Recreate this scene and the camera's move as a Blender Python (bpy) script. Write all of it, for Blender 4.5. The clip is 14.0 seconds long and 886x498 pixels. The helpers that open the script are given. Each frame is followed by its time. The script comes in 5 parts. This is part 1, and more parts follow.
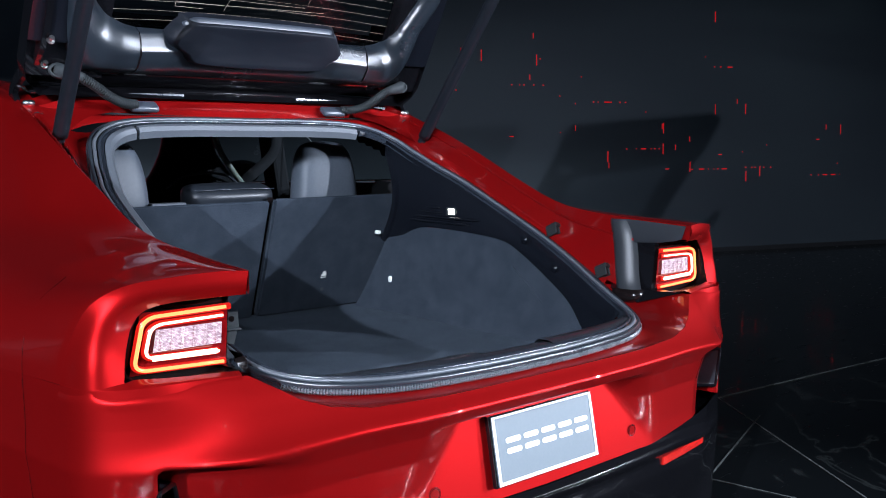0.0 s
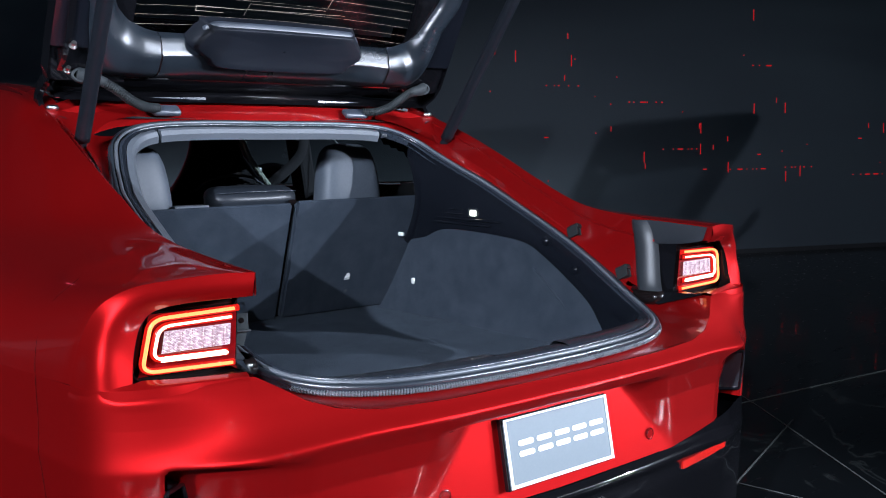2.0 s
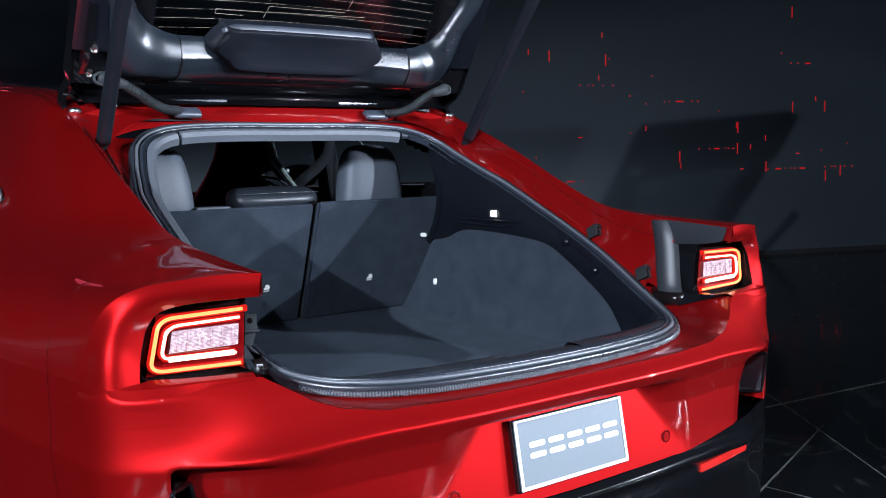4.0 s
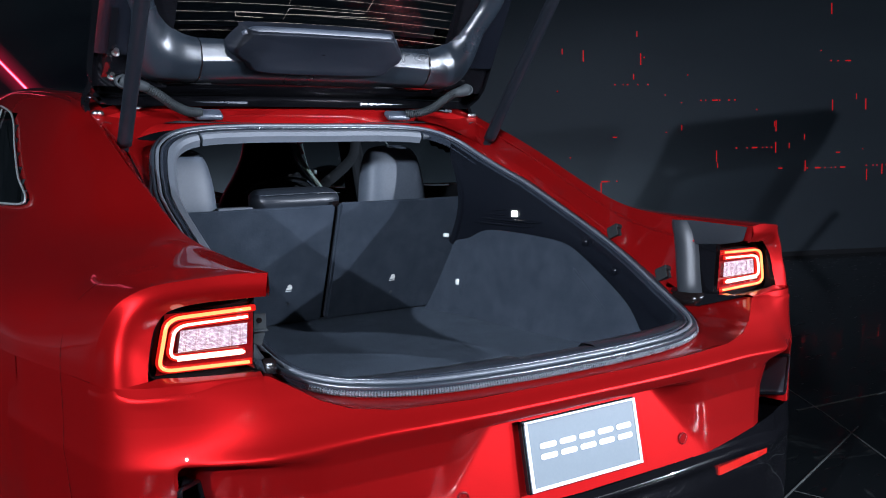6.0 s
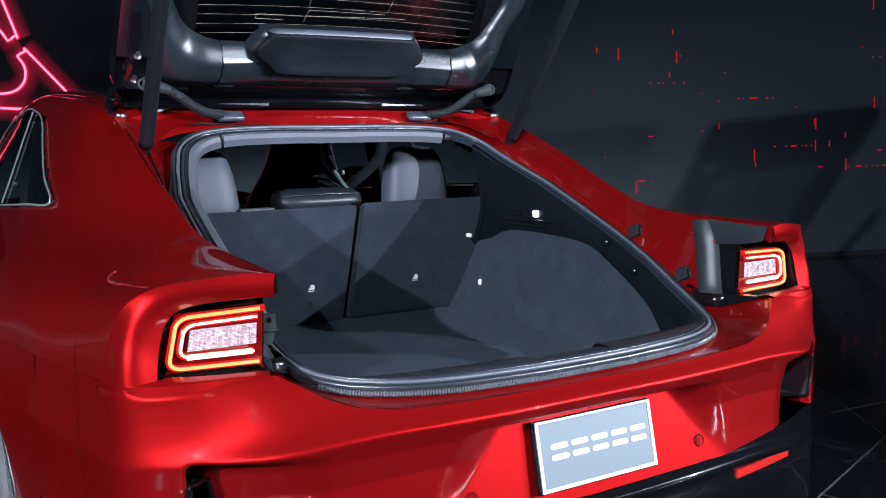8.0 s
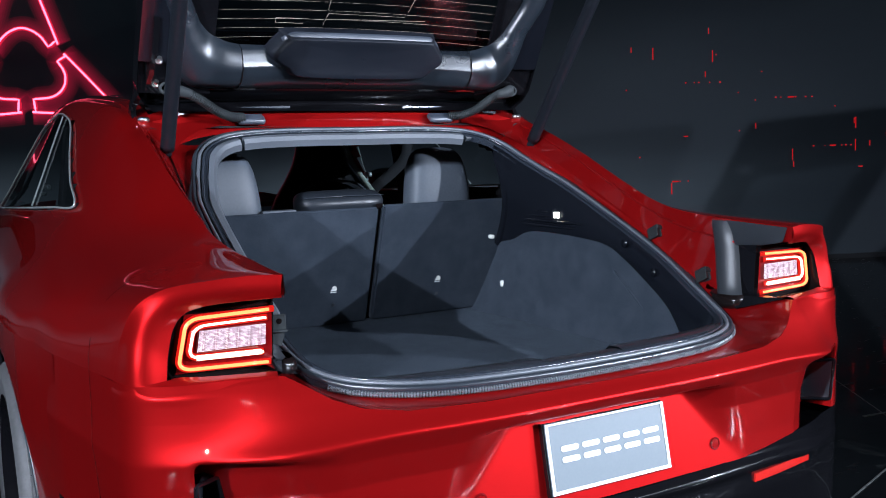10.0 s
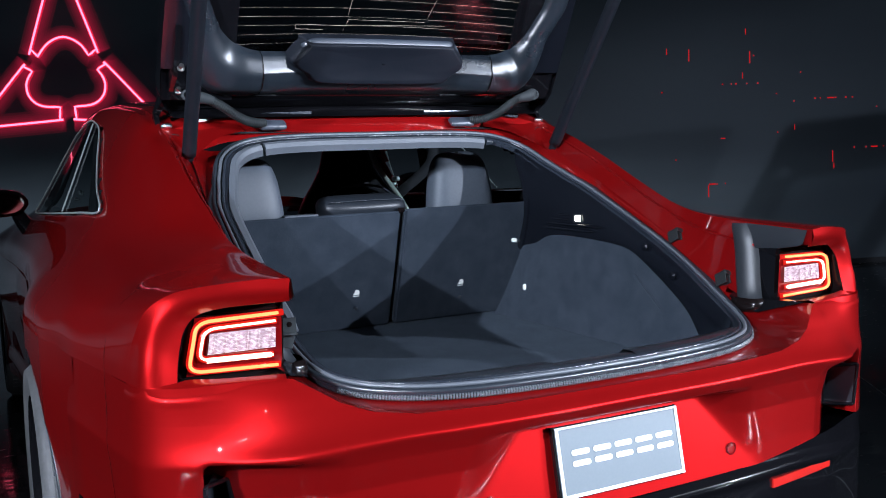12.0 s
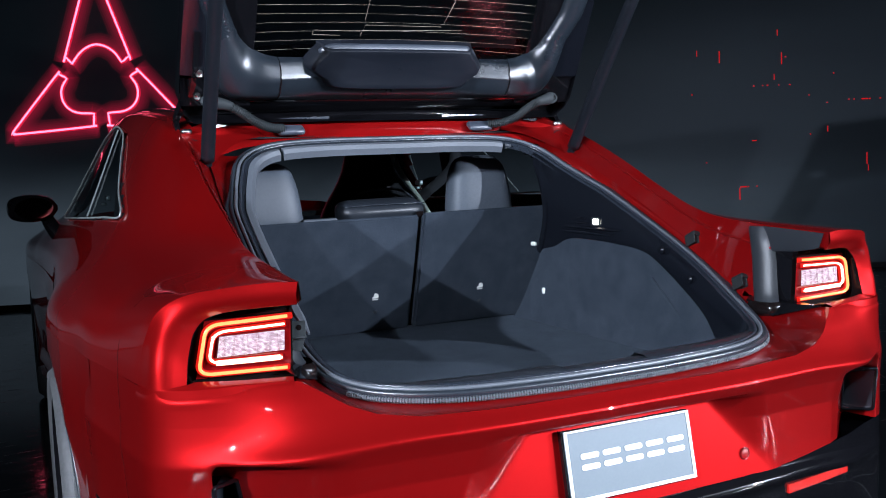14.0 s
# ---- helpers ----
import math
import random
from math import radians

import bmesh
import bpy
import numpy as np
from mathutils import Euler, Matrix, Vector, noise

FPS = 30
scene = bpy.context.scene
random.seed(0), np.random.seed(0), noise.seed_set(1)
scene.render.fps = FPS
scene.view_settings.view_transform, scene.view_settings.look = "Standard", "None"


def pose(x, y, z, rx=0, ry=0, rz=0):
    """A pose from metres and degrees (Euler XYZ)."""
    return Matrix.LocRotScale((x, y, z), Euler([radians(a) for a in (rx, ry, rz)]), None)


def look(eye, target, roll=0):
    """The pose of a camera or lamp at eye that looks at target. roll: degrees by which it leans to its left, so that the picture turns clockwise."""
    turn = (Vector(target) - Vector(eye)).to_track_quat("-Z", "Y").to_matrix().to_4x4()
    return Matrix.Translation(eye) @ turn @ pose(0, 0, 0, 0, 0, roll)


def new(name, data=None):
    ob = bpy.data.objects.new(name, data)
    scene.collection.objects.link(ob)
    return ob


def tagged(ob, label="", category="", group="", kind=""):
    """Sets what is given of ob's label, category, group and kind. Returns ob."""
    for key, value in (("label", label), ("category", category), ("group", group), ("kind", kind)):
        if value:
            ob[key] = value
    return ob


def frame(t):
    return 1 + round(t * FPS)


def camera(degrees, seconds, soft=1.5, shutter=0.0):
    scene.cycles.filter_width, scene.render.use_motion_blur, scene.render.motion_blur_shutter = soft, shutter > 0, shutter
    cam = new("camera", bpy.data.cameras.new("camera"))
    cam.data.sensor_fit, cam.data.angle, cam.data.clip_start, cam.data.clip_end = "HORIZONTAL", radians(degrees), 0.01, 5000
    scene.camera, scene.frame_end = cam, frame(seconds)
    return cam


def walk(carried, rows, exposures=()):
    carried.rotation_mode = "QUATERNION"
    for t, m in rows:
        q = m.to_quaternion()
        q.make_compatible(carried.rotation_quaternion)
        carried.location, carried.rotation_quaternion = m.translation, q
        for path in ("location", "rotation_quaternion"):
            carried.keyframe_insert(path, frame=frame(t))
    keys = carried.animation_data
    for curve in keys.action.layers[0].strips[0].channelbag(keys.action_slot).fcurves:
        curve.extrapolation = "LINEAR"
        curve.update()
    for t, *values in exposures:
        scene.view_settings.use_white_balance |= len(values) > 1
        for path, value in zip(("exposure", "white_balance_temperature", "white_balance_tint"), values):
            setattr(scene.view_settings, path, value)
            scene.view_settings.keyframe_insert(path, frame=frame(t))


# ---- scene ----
cam = camera(50.37, 14.0, soft=1.0)
PATH = [
    # seconds, x, y, z, pitch, roll, yaw
    (0.0, -1.4489, -1.3262, 1.2076, -5.991, 0.399, -41.594),
    (0.5, -1.4376, -1.3344, 1.2067, -5.936, 0.508, -41.011),
    (1.0, -1.4255, -1.3427, 1.2064, -5.904, 0.601, -40.402),
    (1.5, -1.4133, -1.3509, 1.2063, -5.883, 0.685, -39.789),
    (2.0, -1.4010, -1.3590, 1.2061, -5.864, 0.762, -39.184),
    (2.5, -1.3888, -1.3670, 1.2058, -5.843, 0.837, -38.589),
    (3.0, -1.3768, -1.3750, 1.2053, -5.820, 0.910, -38.003),
    (3.5, -1.3648, -1.3829, 1.2047, -5.794, 0.981, -37.421),
    (4.0, -1.3529, -1.3908, 1.2040, -5.768, 1.052, -36.840),
    (4.5, -1.3410, -1.3987, 1.2033, -5.742, 1.122, -36.256),
    (5.0, -1.3291, -1.4068, 1.2027, -5.718, 1.190, -35.667),
    (5.5, -1.3171, -1.4149, 1.2021, -5.697, 1.258, -35.072),
    (6.0, -1.3051, -1.4231, 1.2016, -5.680, 1.325, -34.473),
    (6.5, -1.2930, -1.4314, 1.2012, -5.664, 1.391, -33.871),
    (7.0, -1.2810, -1.4397, 1.2010, -5.650, 1.457, -33.269),
    (7.5, -1.2690, -1.4480, 1.2008, -5.635, 1.524, -32.669),
    (8.0, -1.2571, -1.4562, 1.2007, -5.618, 1.592, -32.073),
    (8.5, -1.2453, -1.4645, 1.2006, -5.595, 1.663, -31.481),
    (9.0, -1.2335, -1.4729, 1.2004, -5.564, 1.737, -30.894),
    (9.5, -1.2216, -1.4813, 1.2002, -5.523, 1.815, -30.307),
    (10.0, -1.2097, -1.4898, 1.1999, -5.470, 1.897, -29.718),
    (10.5, -1.1975, -1.4984, 1.1996, -5.405, 1.983, -29.123),
    (11.0, -1.1852, -1.5072, 1.1991, -5.329, 2.072, -28.519),
    (11.5, -1.1726, -1.5162, 1.1986, -5.243, 2.163, -27.905),
    (12.0, -1.1600, -1.5253, 1.1982, -5.150, 2.253, -27.285),
    (12.5, -1.1476, -1.5341, 1.1977, -5.057, 2.339, -26.675),
    (13.0, -1.1360, -1.5425, 1.1973, -4.968, 2.416, -26.099),
    (13.5, -1.1261, -1.5496, 1.1971, -4.894, 2.476, -25.603),
    (14.0, -1.1194, -1.5547, 1.1969, -4.843, 2.513, -25.257),
]
walk(cam, [(t, pose(x, y, z, 90 + pitch, roll, yaw)) for t, x, y, z, pitch, roll, yaw in PATH])

# ---- world and lights ----
world = bpy.data.worlds.new("hall_air")
world.use_nodes = True
scene.world = world
world.node_tree.nodes["Background"].inputs["Color"].default_value = (0.5, 0.65, 0.9, 1)
world.node_tree.nodes["Background"].inputs["Strength"].default_value = 0.002


def stage_spot(eye, target, watts, cone, radius, tint=(1.0, 0.97, 0.93), blend=0.4):
    lamp = bpy.data.lights.new("stage_spot", "SPOT")
    lamp.energy, lamp.spot_size, lamp.spot_blend, lamp.shadow_soft_size, lamp.color = watts, radians(cone), blend, radius, tint
    ob = new("stage_spot", lamp)
    ob.matrix_world = look(eye, target)
    return ob


COOL = (0.82, 0.92, 1.12)
stage_spot((5.82, -4.64, 2.46), (0.0, 0.6, 0.8), 2900, 34, 0.04, COOL, 0.5)
stage_spot((4.11, -5.98, 2.74), (0.0, 0.6, 0.8), 2800, 34, 0.04, COOL, 0.5)
stage_spot((-5.03, -4.99, 3.54), (0.0, 0.6, 0.8), 1250, 36, 0.04, COOL, 0.5)
stage_spot((-6.30, -3.25, 3.25), (2.0, 1.7, 0.5), 3400, 36, 0.04, COOL, 0.7)

# ---- helpers for building ----


def linked(name, mesh, parent=None, label=""):
    ob = new(name, mesh)
    if parent is not None:
        ob.parent = parent
    if label:
        ob["label"] = label
    return ob


def sheet(name, verts, faces, material, parent=None, label="", smooth=True, thick=0.0):
    """A mesh object from points and faces; thick gives it a real thickness."""
    mesh = bpy.data.meshes.new(name)
    mesh.from_pydata([tuple(v) for v in verts], [], faces)
    mesh.materials.append(material)
    bm = bmesh.new()
    bm.from_mesh(mesh)
    bmesh.ops.remove_doubles(bm, verts=bm.verts, dist=1e-5)
    bmesh.ops.recalc_face_normals(bm, faces=bm.faces)
    if thick:
        bmesh.ops.solidify(bm, geom=bm.faces[:], thickness=thick)
    bm.to_mesh(mesh)
    bm.free()
    for p in mesh.polygons:
        p.use_smooth = smooth
    return linked(name, mesh, parent, label)


def part(name, bm, material, parent=None, label="", smooth=False):
    mesh = bpy.data.meshes.new(name)
    bmesh.ops.recalc_face_normals(bm, faces=bm.faces)
    bm.to_mesh(mesh)
    bm.free()
    mesh.materials.append(material)
    for p in mesh.polygons:
        p.use_smooth = smooth
    return linked(name, mesh, parent, label)


def grid_faces(rows, cols, closed=False):
    out = []
    for i in range(rows - 1):
        for j in range(cols if closed else cols - 1):
            k = (j + 1) % cols
            out.append((i * cols + j, i * cols + k, (i + 1) * cols + k, (i + 1) * cols + j))
    return out


def loft(name, rows, material, parent=None, label="", smooth=True, thick=0.0, closed=False):
    rows = np.asarray(rows, float)
    return sheet(name, rows.reshape(-1, 3), grid_faces(rows.shape[0], rows.shape[1], closed), material, parent, label, smooth, thick)


def spline(points, n, closed=False):
    """n points along a smooth curve through the given ones, evenly spaced along it."""
    p = np.asarray(points, float)
    if closed:
        q = np.vstack([p[-1], p, p[0], p[1]])
    else:
        q = np.vstack([2 * p[0] - p[1], p, 2 * p[-1] - p[-2]])
    fine = []
    for i in range(len(q) - 3):
        a, b, c, d = q[i:i + 4]
        for t in np.linspace(0, 1, 24, endpoint=False):
            fine.append(0.5 * (2 * b + (c - a) * t + (2 * a - 5 * b + 4 * c - d) * t * t + (3 * b - a - 3 * c + d) * t ** 3))
    fine.append(q[-2])
    fine = np.array(fine)
    s = np.concatenate([[0], np.cumsum(np.linalg.norm(np.diff(fine, axis=0), axis=1))])
    t = np.linspace(0, s[-1], n + 1)[:-1] if closed else np.linspace(0, s[-1], n)
    return np.stack([np.interp(t, s, fine[:, k]) for k in range(fine.shape[1])], 1)


def smooth_rows(rows, n_rows, n_cols):
    """A fine grid through a coarse grid of control points."""
    across = np.array([spline(r, n_cols) for r in rows])
    out = np.array([spline(across[:, j], n_rows) for j in range(n_cols)])
    return out.transpose(1, 0, 2)


def frames(path, closed=False, up=(0, 0, 1)):
    p = np.asarray(path, float)
    if closed:
        tangent = np.roll(p, -1, 0) - np.roll(p, 1, 0)
    else:
        tangent = np.gradient(p, axis=0)
    tangent /= np.linalg.norm(tangent, axis=1)[:, None]
    side = np.cross(tangent, np.asarray(up, float))
    side /= np.maximum(np.linalg.norm(side, axis=1), 1e-9)[:, None]
    return tangent, side, np.cross(side, tangent)


def sweep(name, path, profile, material, parent=None, label="", closed=False, up=(0, 0, 1), smooth=True, sizes=None, ring=True):
    """A profile (side, up) carried along a path."""
    p = np.asarray(path, float)
    _, side, top = frames(p, closed, up)
    prof = np.asarray(profile, float)
    sizes = np.ones(len(p)) if sizes is None else np.asarray(sizes, float)
    rows = [[p[i] + sizes[i] * (a * side[i] + b * top[i]) for a, b in prof] for i in range(len(p))]
    n = len(prof)
    verts = np.array(rows).reshape(-1, 3)
    faces = grid_faces(len(p), n, ring)
    if closed:
        last = (len(p) - 1) * n
        for j in range(n if ring else n - 1):
            k = (j + 1) % n
            faces.append((last + j, last + k, k, j))
    elif ring:
        faces.append(tuple(range(n)))
        faces.append(tuple(range(len(verts) - n, len(verts))))
    return sheet(name, verts, faces, material, parent, label, smooth)


def circle(r, n=10, squash=1.0):
    return [(r * math.cos(2 * math.pi * i / n), r * squash * math.sin(2 * math.pi * i / n)) for i in range(n)]


def tube(name, path, r, material, parent=None, label="", n=10, closed=False, up=(0.13, 0.31, 0.94), sizes=None):
    return sweep(name, path, circle(r, n), material, parent, label, closed, up, True, sizes)


def box_bm(size, at=(0, 0, 0), bevel=0.004, segments=2, turn=None):
    bm = bmesh.new()
    bmesh.ops.create_cube(bm, size=1.0)
    bmesh.ops.scale(bm, vec=size, verts=bm.verts)
    if bevel:
        bmesh.ops.bevel(bm, geom=bm.edges[:], offset=bevel, segments=segments, affect="EDGES", profile=0.5)
    if turn is not None:
        bmesh.ops.transform(bm, matrix=turn, verts=bm.verts)
    bmesh.ops.translate(bm, vec=at, verts=bm.verts)
    return bm


def cylinder_bm(r, depth, m, n=24, r2=None, bevel=0.0):
    bm = bmesh.new()
    bmesh.ops.create_cone(bm, cap_ends=True, segments=n, radius1=r, radius2=r if r2 is None else r2, depth=depth)
    if bevel:
        rim = [e for e in bm.edges if len(e.link_faces) == 2 and any(len(f.verts) > 4 for f in e.link_faces)]
        bmesh.ops.bevel(bm, geom=rim, offset=bevel, segments=2, affect="EDGES")
    bmesh.ops.transform(bm, matrix=m, verts=bm.verts)
    return bm


def slab(name, outline, depth, normal, material, parent=None, label="", bevel=0.0, smooth=False):
    """A flat plate from an outline in space, thickened along the normal."""
    bm = bmesh.new()
    base = [bm.verts.new(tuple(p)) for p in outline]
    face = bm.faces.new(base)
    made = bmesh.ops.extrude_face_region(bm, geom=[face])
    bmesh.ops.translate(bm, vec=Vector(normal) * depth, verts=[v for v in made["geom"] if isinstance(v, bmesh.types.BMVert)])
    if bevel:
        bmesh.ops.bevel(bm, geom=bm.edges[:], offset=bevel, segments=2, affect="EDGES")
    return part(name, bm, material, parent, label, smooth)


def step(a, b, x):
    t = np.clip((np.asarray(x, float) - a) / (b - a), 0, 1)
    return t * t * (3 - 2 * t)


def mirrored(points, s):
    q = np.array(points, float)
    q[..., 0] *= s
    return q

# ---- materials ----


def material(name, dark, light=None, rough=0.5, metal=0.0, coat=0.0, grain=40.0, wear=3.0, bump=0.0, bump_grain=200.0, rough_var=0.08, sheen=0.0, coat_rough=0.03, specular=0.5, contrast=0.18):
    """A surface with two scales of variation in colour and gloss, and a fine relief."""
    m = bpy.data.materials.new(name)
    m.use_nodes = True
    nt = m.node_tree
    bsdf = nt.nodes["Principled BSDF"]
    light = dark if light is None else light
    where = nt.nodes.new("ShaderNodeTexCoord")
    fine, broad = nt.nodes.new("ShaderNodeTexNoise"), nt.nodes.new("ShaderNodeTexNoise")
    for node, scale, detail in ((fine, grain, 6), (broad, wear, 4)):
        node.inputs["Scale"].default_value, node.inputs["Detail"].default_value = scale, detail
        nt.links.new(where.outputs["Object"], node.inputs["Vector"])
    both = nt.nodes.new("ShaderNodeMath")
    both.operation = "MULTIPLY_ADD"
    both.inputs[1].default_value = 0.5
    half = nt.nodes.new("ShaderNodeMath")
    half.operation = "MULTIPLY"
    half.inputs[1].default_value = 0.5
    nt.links.new(broad.outputs["Fac"], half.inputs[0])
    nt.links.new(fine.outputs["Fac"], both.inputs[0])
    nt.links.new(half.outputs[0], both.inputs[2])
    ramp = nt.nodes.new("ShaderNodeValToRGB")
    ramp.color_ramp.elements[0].position, ramp.color_ramp.elements[1].position = 0.5 - contrast, 0.5 + contrast
    ramp.color_ramp.elements[0].color, ramp.color_ramp.elements[1].color = (*dark, 1), (*light, 1)
    nt.links.new(both.outputs[0], ramp.inputs["Fac"])
    nt.links.new(ramp.outputs["Color"], bsdf.inputs["Base Color"])
    gloss = nt.nodes.new("ShaderNodeMapRange")
    gloss.inputs["To Min"].default_value, gloss.inputs["To Max"].default_value = max(0.01, rough - rough_var), rough + rough_var
    nt.links.new(broad.outputs["Fac"], gloss.inputs["Value"])
    nt.links.new(gloss.outputs["Result"], bsdf.inputs["Roughness"])
    bsdf.inputs["Metallic"].default_value = metal
    bsdf.inputs["Coat Weight"].default_value, bsdf.inputs["Coat Roughness"].default_value = coat, coat_rough
    bsdf.inputs["Specular IOR Level"].default_value = specular
    bsdf.inputs["Sheen Weight"].default_value = sheen
    if bump:
        relief = nt.nodes.new("ShaderNodeTexNoise")
        relief.inputs["Scale"].default_value, relief.inputs["Detail"].default_value = bump_grain, 3
        nt.links.new(where.outputs["Object"], relief.inputs["Vector"])
        node = nt.nodes.new("ShaderNodeBump")
        node.inputs["Strength"].default_value, node.inputs["Distance"].default_value = bump, 0.002
        nt.links.new(relief.outputs["Fac"], node.inputs["Height"])
        nt.links.new(node.outputs["Normal"], bsdf.inputs["Normal"])
    return m


def glowing(name, colour, strength, base=(0.02, 0.0, 0.0), rough=0.2):
    m = bpy.data.materials.new(name)
    m.use_nodes = True
    bsdf = m.node_tree.nodes["Principled BSDF"]
    bsdf.inputs["Base Color"].default_value = (*base, 1)
    bsdf.inputs["Roughness"].default_value = rough
    bsdf.inputs["Emission Color"].default_value, bsdf.inputs["Emission Strength"].default_value = (*colour, 1), strength
    return m


def glass(name, tint, shine=1.0):
    """Tinted car glass: clear with a colour of its own, and a mirror gloss that grows at grazing angles."""
    m = bpy.data.materials.new(name)
    m.use_nodes = True
    nt = m.node_tree
    clear, gloss, both, grazing = (nt.nodes.new("ShaderNode" + k) for k in ("BsdfTransparent", "BsdfGlossy", "MixShader", "LayerWeight"))
    clear.inputs["Color"].default_value = (*tint, 1)
    gloss.inputs["Color"].default_value, gloss.inputs["Roughness"].default_value = (shine, shine, shine, 1), 0.02
    steep, amount = nt.nodes.new("ShaderNodeMath"), nt.nodes.new("ShaderNodeMath")
    steep.operation, amount.operation = "POWER", "MULTIPLY_ADD"
    steep.inputs[1].default_value, amount.inputs[1].default_value, amount.inputs[2].default_value = 4.0, 0.40, 0.020
    nt.links.new(grazing.outputs["Facing"], steep.inputs[0])
    nt.links.new(steep.outputs[0], amount.inputs[0])
    nt.links.new(amount.outputs[0], both.inputs[0])
    nt.links.new(clear.outputs[0], both.inputs[1])
    nt.links.new(gloss.outputs[0], both.inputs[2])
    nt.links.new(both.outputs[0], nt.nodes["Material Output"].inputs["Surface"])
    return m


RED = material("red_car_paint", (0.325, 0.0050, 0.0060), (0.375, 0.0066, 0.0072), 0.42, 0.72, 1.0, 900, 1.5, rough_var=0.03, coat_rough=0.010, specular=0.05)
GLOSS_BLACK = material("gloss_black_paint", (0.003, 0.003, 0.004), (0.005, 0.005, 0.006), 0.2, 0.0, 1.0, 300, 3, rough_var=0.04, specular=0.05, coat_rough=0.04)
BLACK_PLASTIC = material("black_moulded_plastic", (0.008, 0.010, 0.014), (0.014, 0.017, 0.023), 0.36, 0, 0, 250, 4, 0.12, 900)
SATIN_PLASTIC = material("satin_dark_plastic", (0.034, 0.043, 0.058), (0.048, 0.058, 0.076), 0.40, 0, 0, 200, 5, 0.05, 900, specular=1.0)
PIANO = material("shiny_dark_trim", (0.0035, 0.0045, 0.007), (0.006, 0.007, 0.010), 0.20, 0, 0.0, 200, 5)
RUBBER = material("black_rubber", (0.016, 0.021, 0.029), (0.026, 0.032, 0.042), 0.24, 0, 0, 120, 6, 0.05, 700, specular=0.9)
CARPET = material("charcoal_boot_carpet", (0.018, 0.024, 0.033), (0.036, 0.045, 0.058), 1.0, 0, 0, 420, 16, 0.9, 700, 0.0, 0.07, specular=0.08, contrast=0.17)
CARPET.node_tree.nodes["Principled BSDF"].inputs["Sheen Tint"].default_value = (0.62, 0.80, 1.0, 1)
LEATHER = material("grey_leather", (0.046, 0.057, 0.072), (0.062, 0.075, 0.093), 0.55, 0, 0, 120, 5, 0.15, 500)
REST_LEATHER = material("satin_black_leather", (0.009, 0.012, 0.016), (0.014, 0.017, 0.022), 0.40, 0, 0, 120, 5, 0.12, 500, specular=0.4)
DARK_LEATHER = material("black_leather", (0.007, 0.009, 0.012), (0.012, 0.014, 0.018), 0.40, 0, 0, 120, 5, 0.15, 500, specular=0.3)
METAL = material("zinc_plated_steel", (0.55, 0.55, 0.55), (0.68, 0.68, 0.66), 0.28, 1.0)
GATE_TRIM = material("satin_tailgate_trim", (0.010, 0.014, 0.019), (0.016, 0.021, 0.027), 0.29, 0, 0.0, 200, 5, 0.05, 900, specular=0.55)
PULL_BLACK = material("matt_black_pull", (0.005, 0.007, 0.011), (0.009, 0.011, 0.016), 0.5, 0, 0, 300, 6, 0.1, 900, specular=0.2)
SILL_SATIN = material("satin_sill_plastic", (0.012, 0.015, 0.020), (0.019, 0.023, 0.029), 0.34, 0, 0.5, 200, 5, 0.04, 900, specular=1.0, coat_rough=0.25)
SEAL_RUBBER = material("soft_seal_rubber", (0.014, 0.019, 0.025), (0.024, 0.030, 0.038), 0.30, 0, 0, 120, 6, 0.06, 700, specular=0.9)
RIB_GREY = material("ribbed_strip_grey", (0.075, 0.085, 0.095), (0.13, 0.145, 0.155), 0.28, 0, 0, 300, 8, specular=0.9)
TRIM_GREY = material("pale_satin_trim", (0.075, 0.086, 0.100), (0.100, 0.112, 0.128), 0.42, 0, 0, 200, 5, 0.05, 900, specular=0.8)
PIPING = material("pale_green_piping", (0.42, 0.50, 0.42), (0.50, 0.58, 0.50), 0.5)
MIRROR = material("mirror_glass", (0.75, 0.77, 0.78), None, 0.03, 1.0, rough_var=0.01)
CHROME = material("satin_chrome", (0.30, 0.35, 0.345), (0.40, 0.45, 0.44), 0.34, 0.5)
STRUT = material("strut_black_enamel", (0.006, 0.008, 0.011), (0.011, 0.013, 0.017), 0.42, 0, 0.0, 60, 6, specular=0.15)
TYRE = material("tyre_rubber", (0.045, 0.046, 0.048), (0.085, 0.086, 0.088), 0.6, 0, 0, 80, 6, 0.2)
REAR_GLASS = glass("tinted_rear_glass", (0.40, 0.44, 0.46), 0.8)
ROOF_GLASS = material("black_roof_glass", (0.004, 0.004, 0.005), (0.006, 0.006, 0.007), 0.04, 0, 1.0, 50, 2, rough_var=0.02)
WINDOW_GLASS = glass("dark_tinted_window", (0.40, 0.44, 0.45))
PLATE_GREY = material("plate_grey_blue", (0.112, 0.140, 0.157), (0.126, 0.154, 0.171), 0.45, 0, 0, 150, 4)
PLATE_WHITE = material("plate_white", (0.74, 0.74, 0.72), (0.80, 0.80, 0.78), 0.5, 0, 0, 150, 4)
WHITE_PLASTIC = material("white_plastic", (0.72, 0.74, 0.68), (0.80, 0.81, 0.76), 0.5)
COVER_GREY = material("satin_grey_cover", (0.012, 0.015, 0.019), (0.019, 0.023, 0.028), 0.48, 0, 0, 250, 4, 0.12, 900, specular=0.7)
BRACKET = material("dark_grey_moulding", (0.010, 0.012, 0.013), (0.018, 0.020, 0.021), 0.55, specular=0.3)
GREY_CLIP = material("grey_clip_plastic", (0.018, 0.022, 0.024), (0.030, 0.035, 0.037), 0.6, specular=0.2)
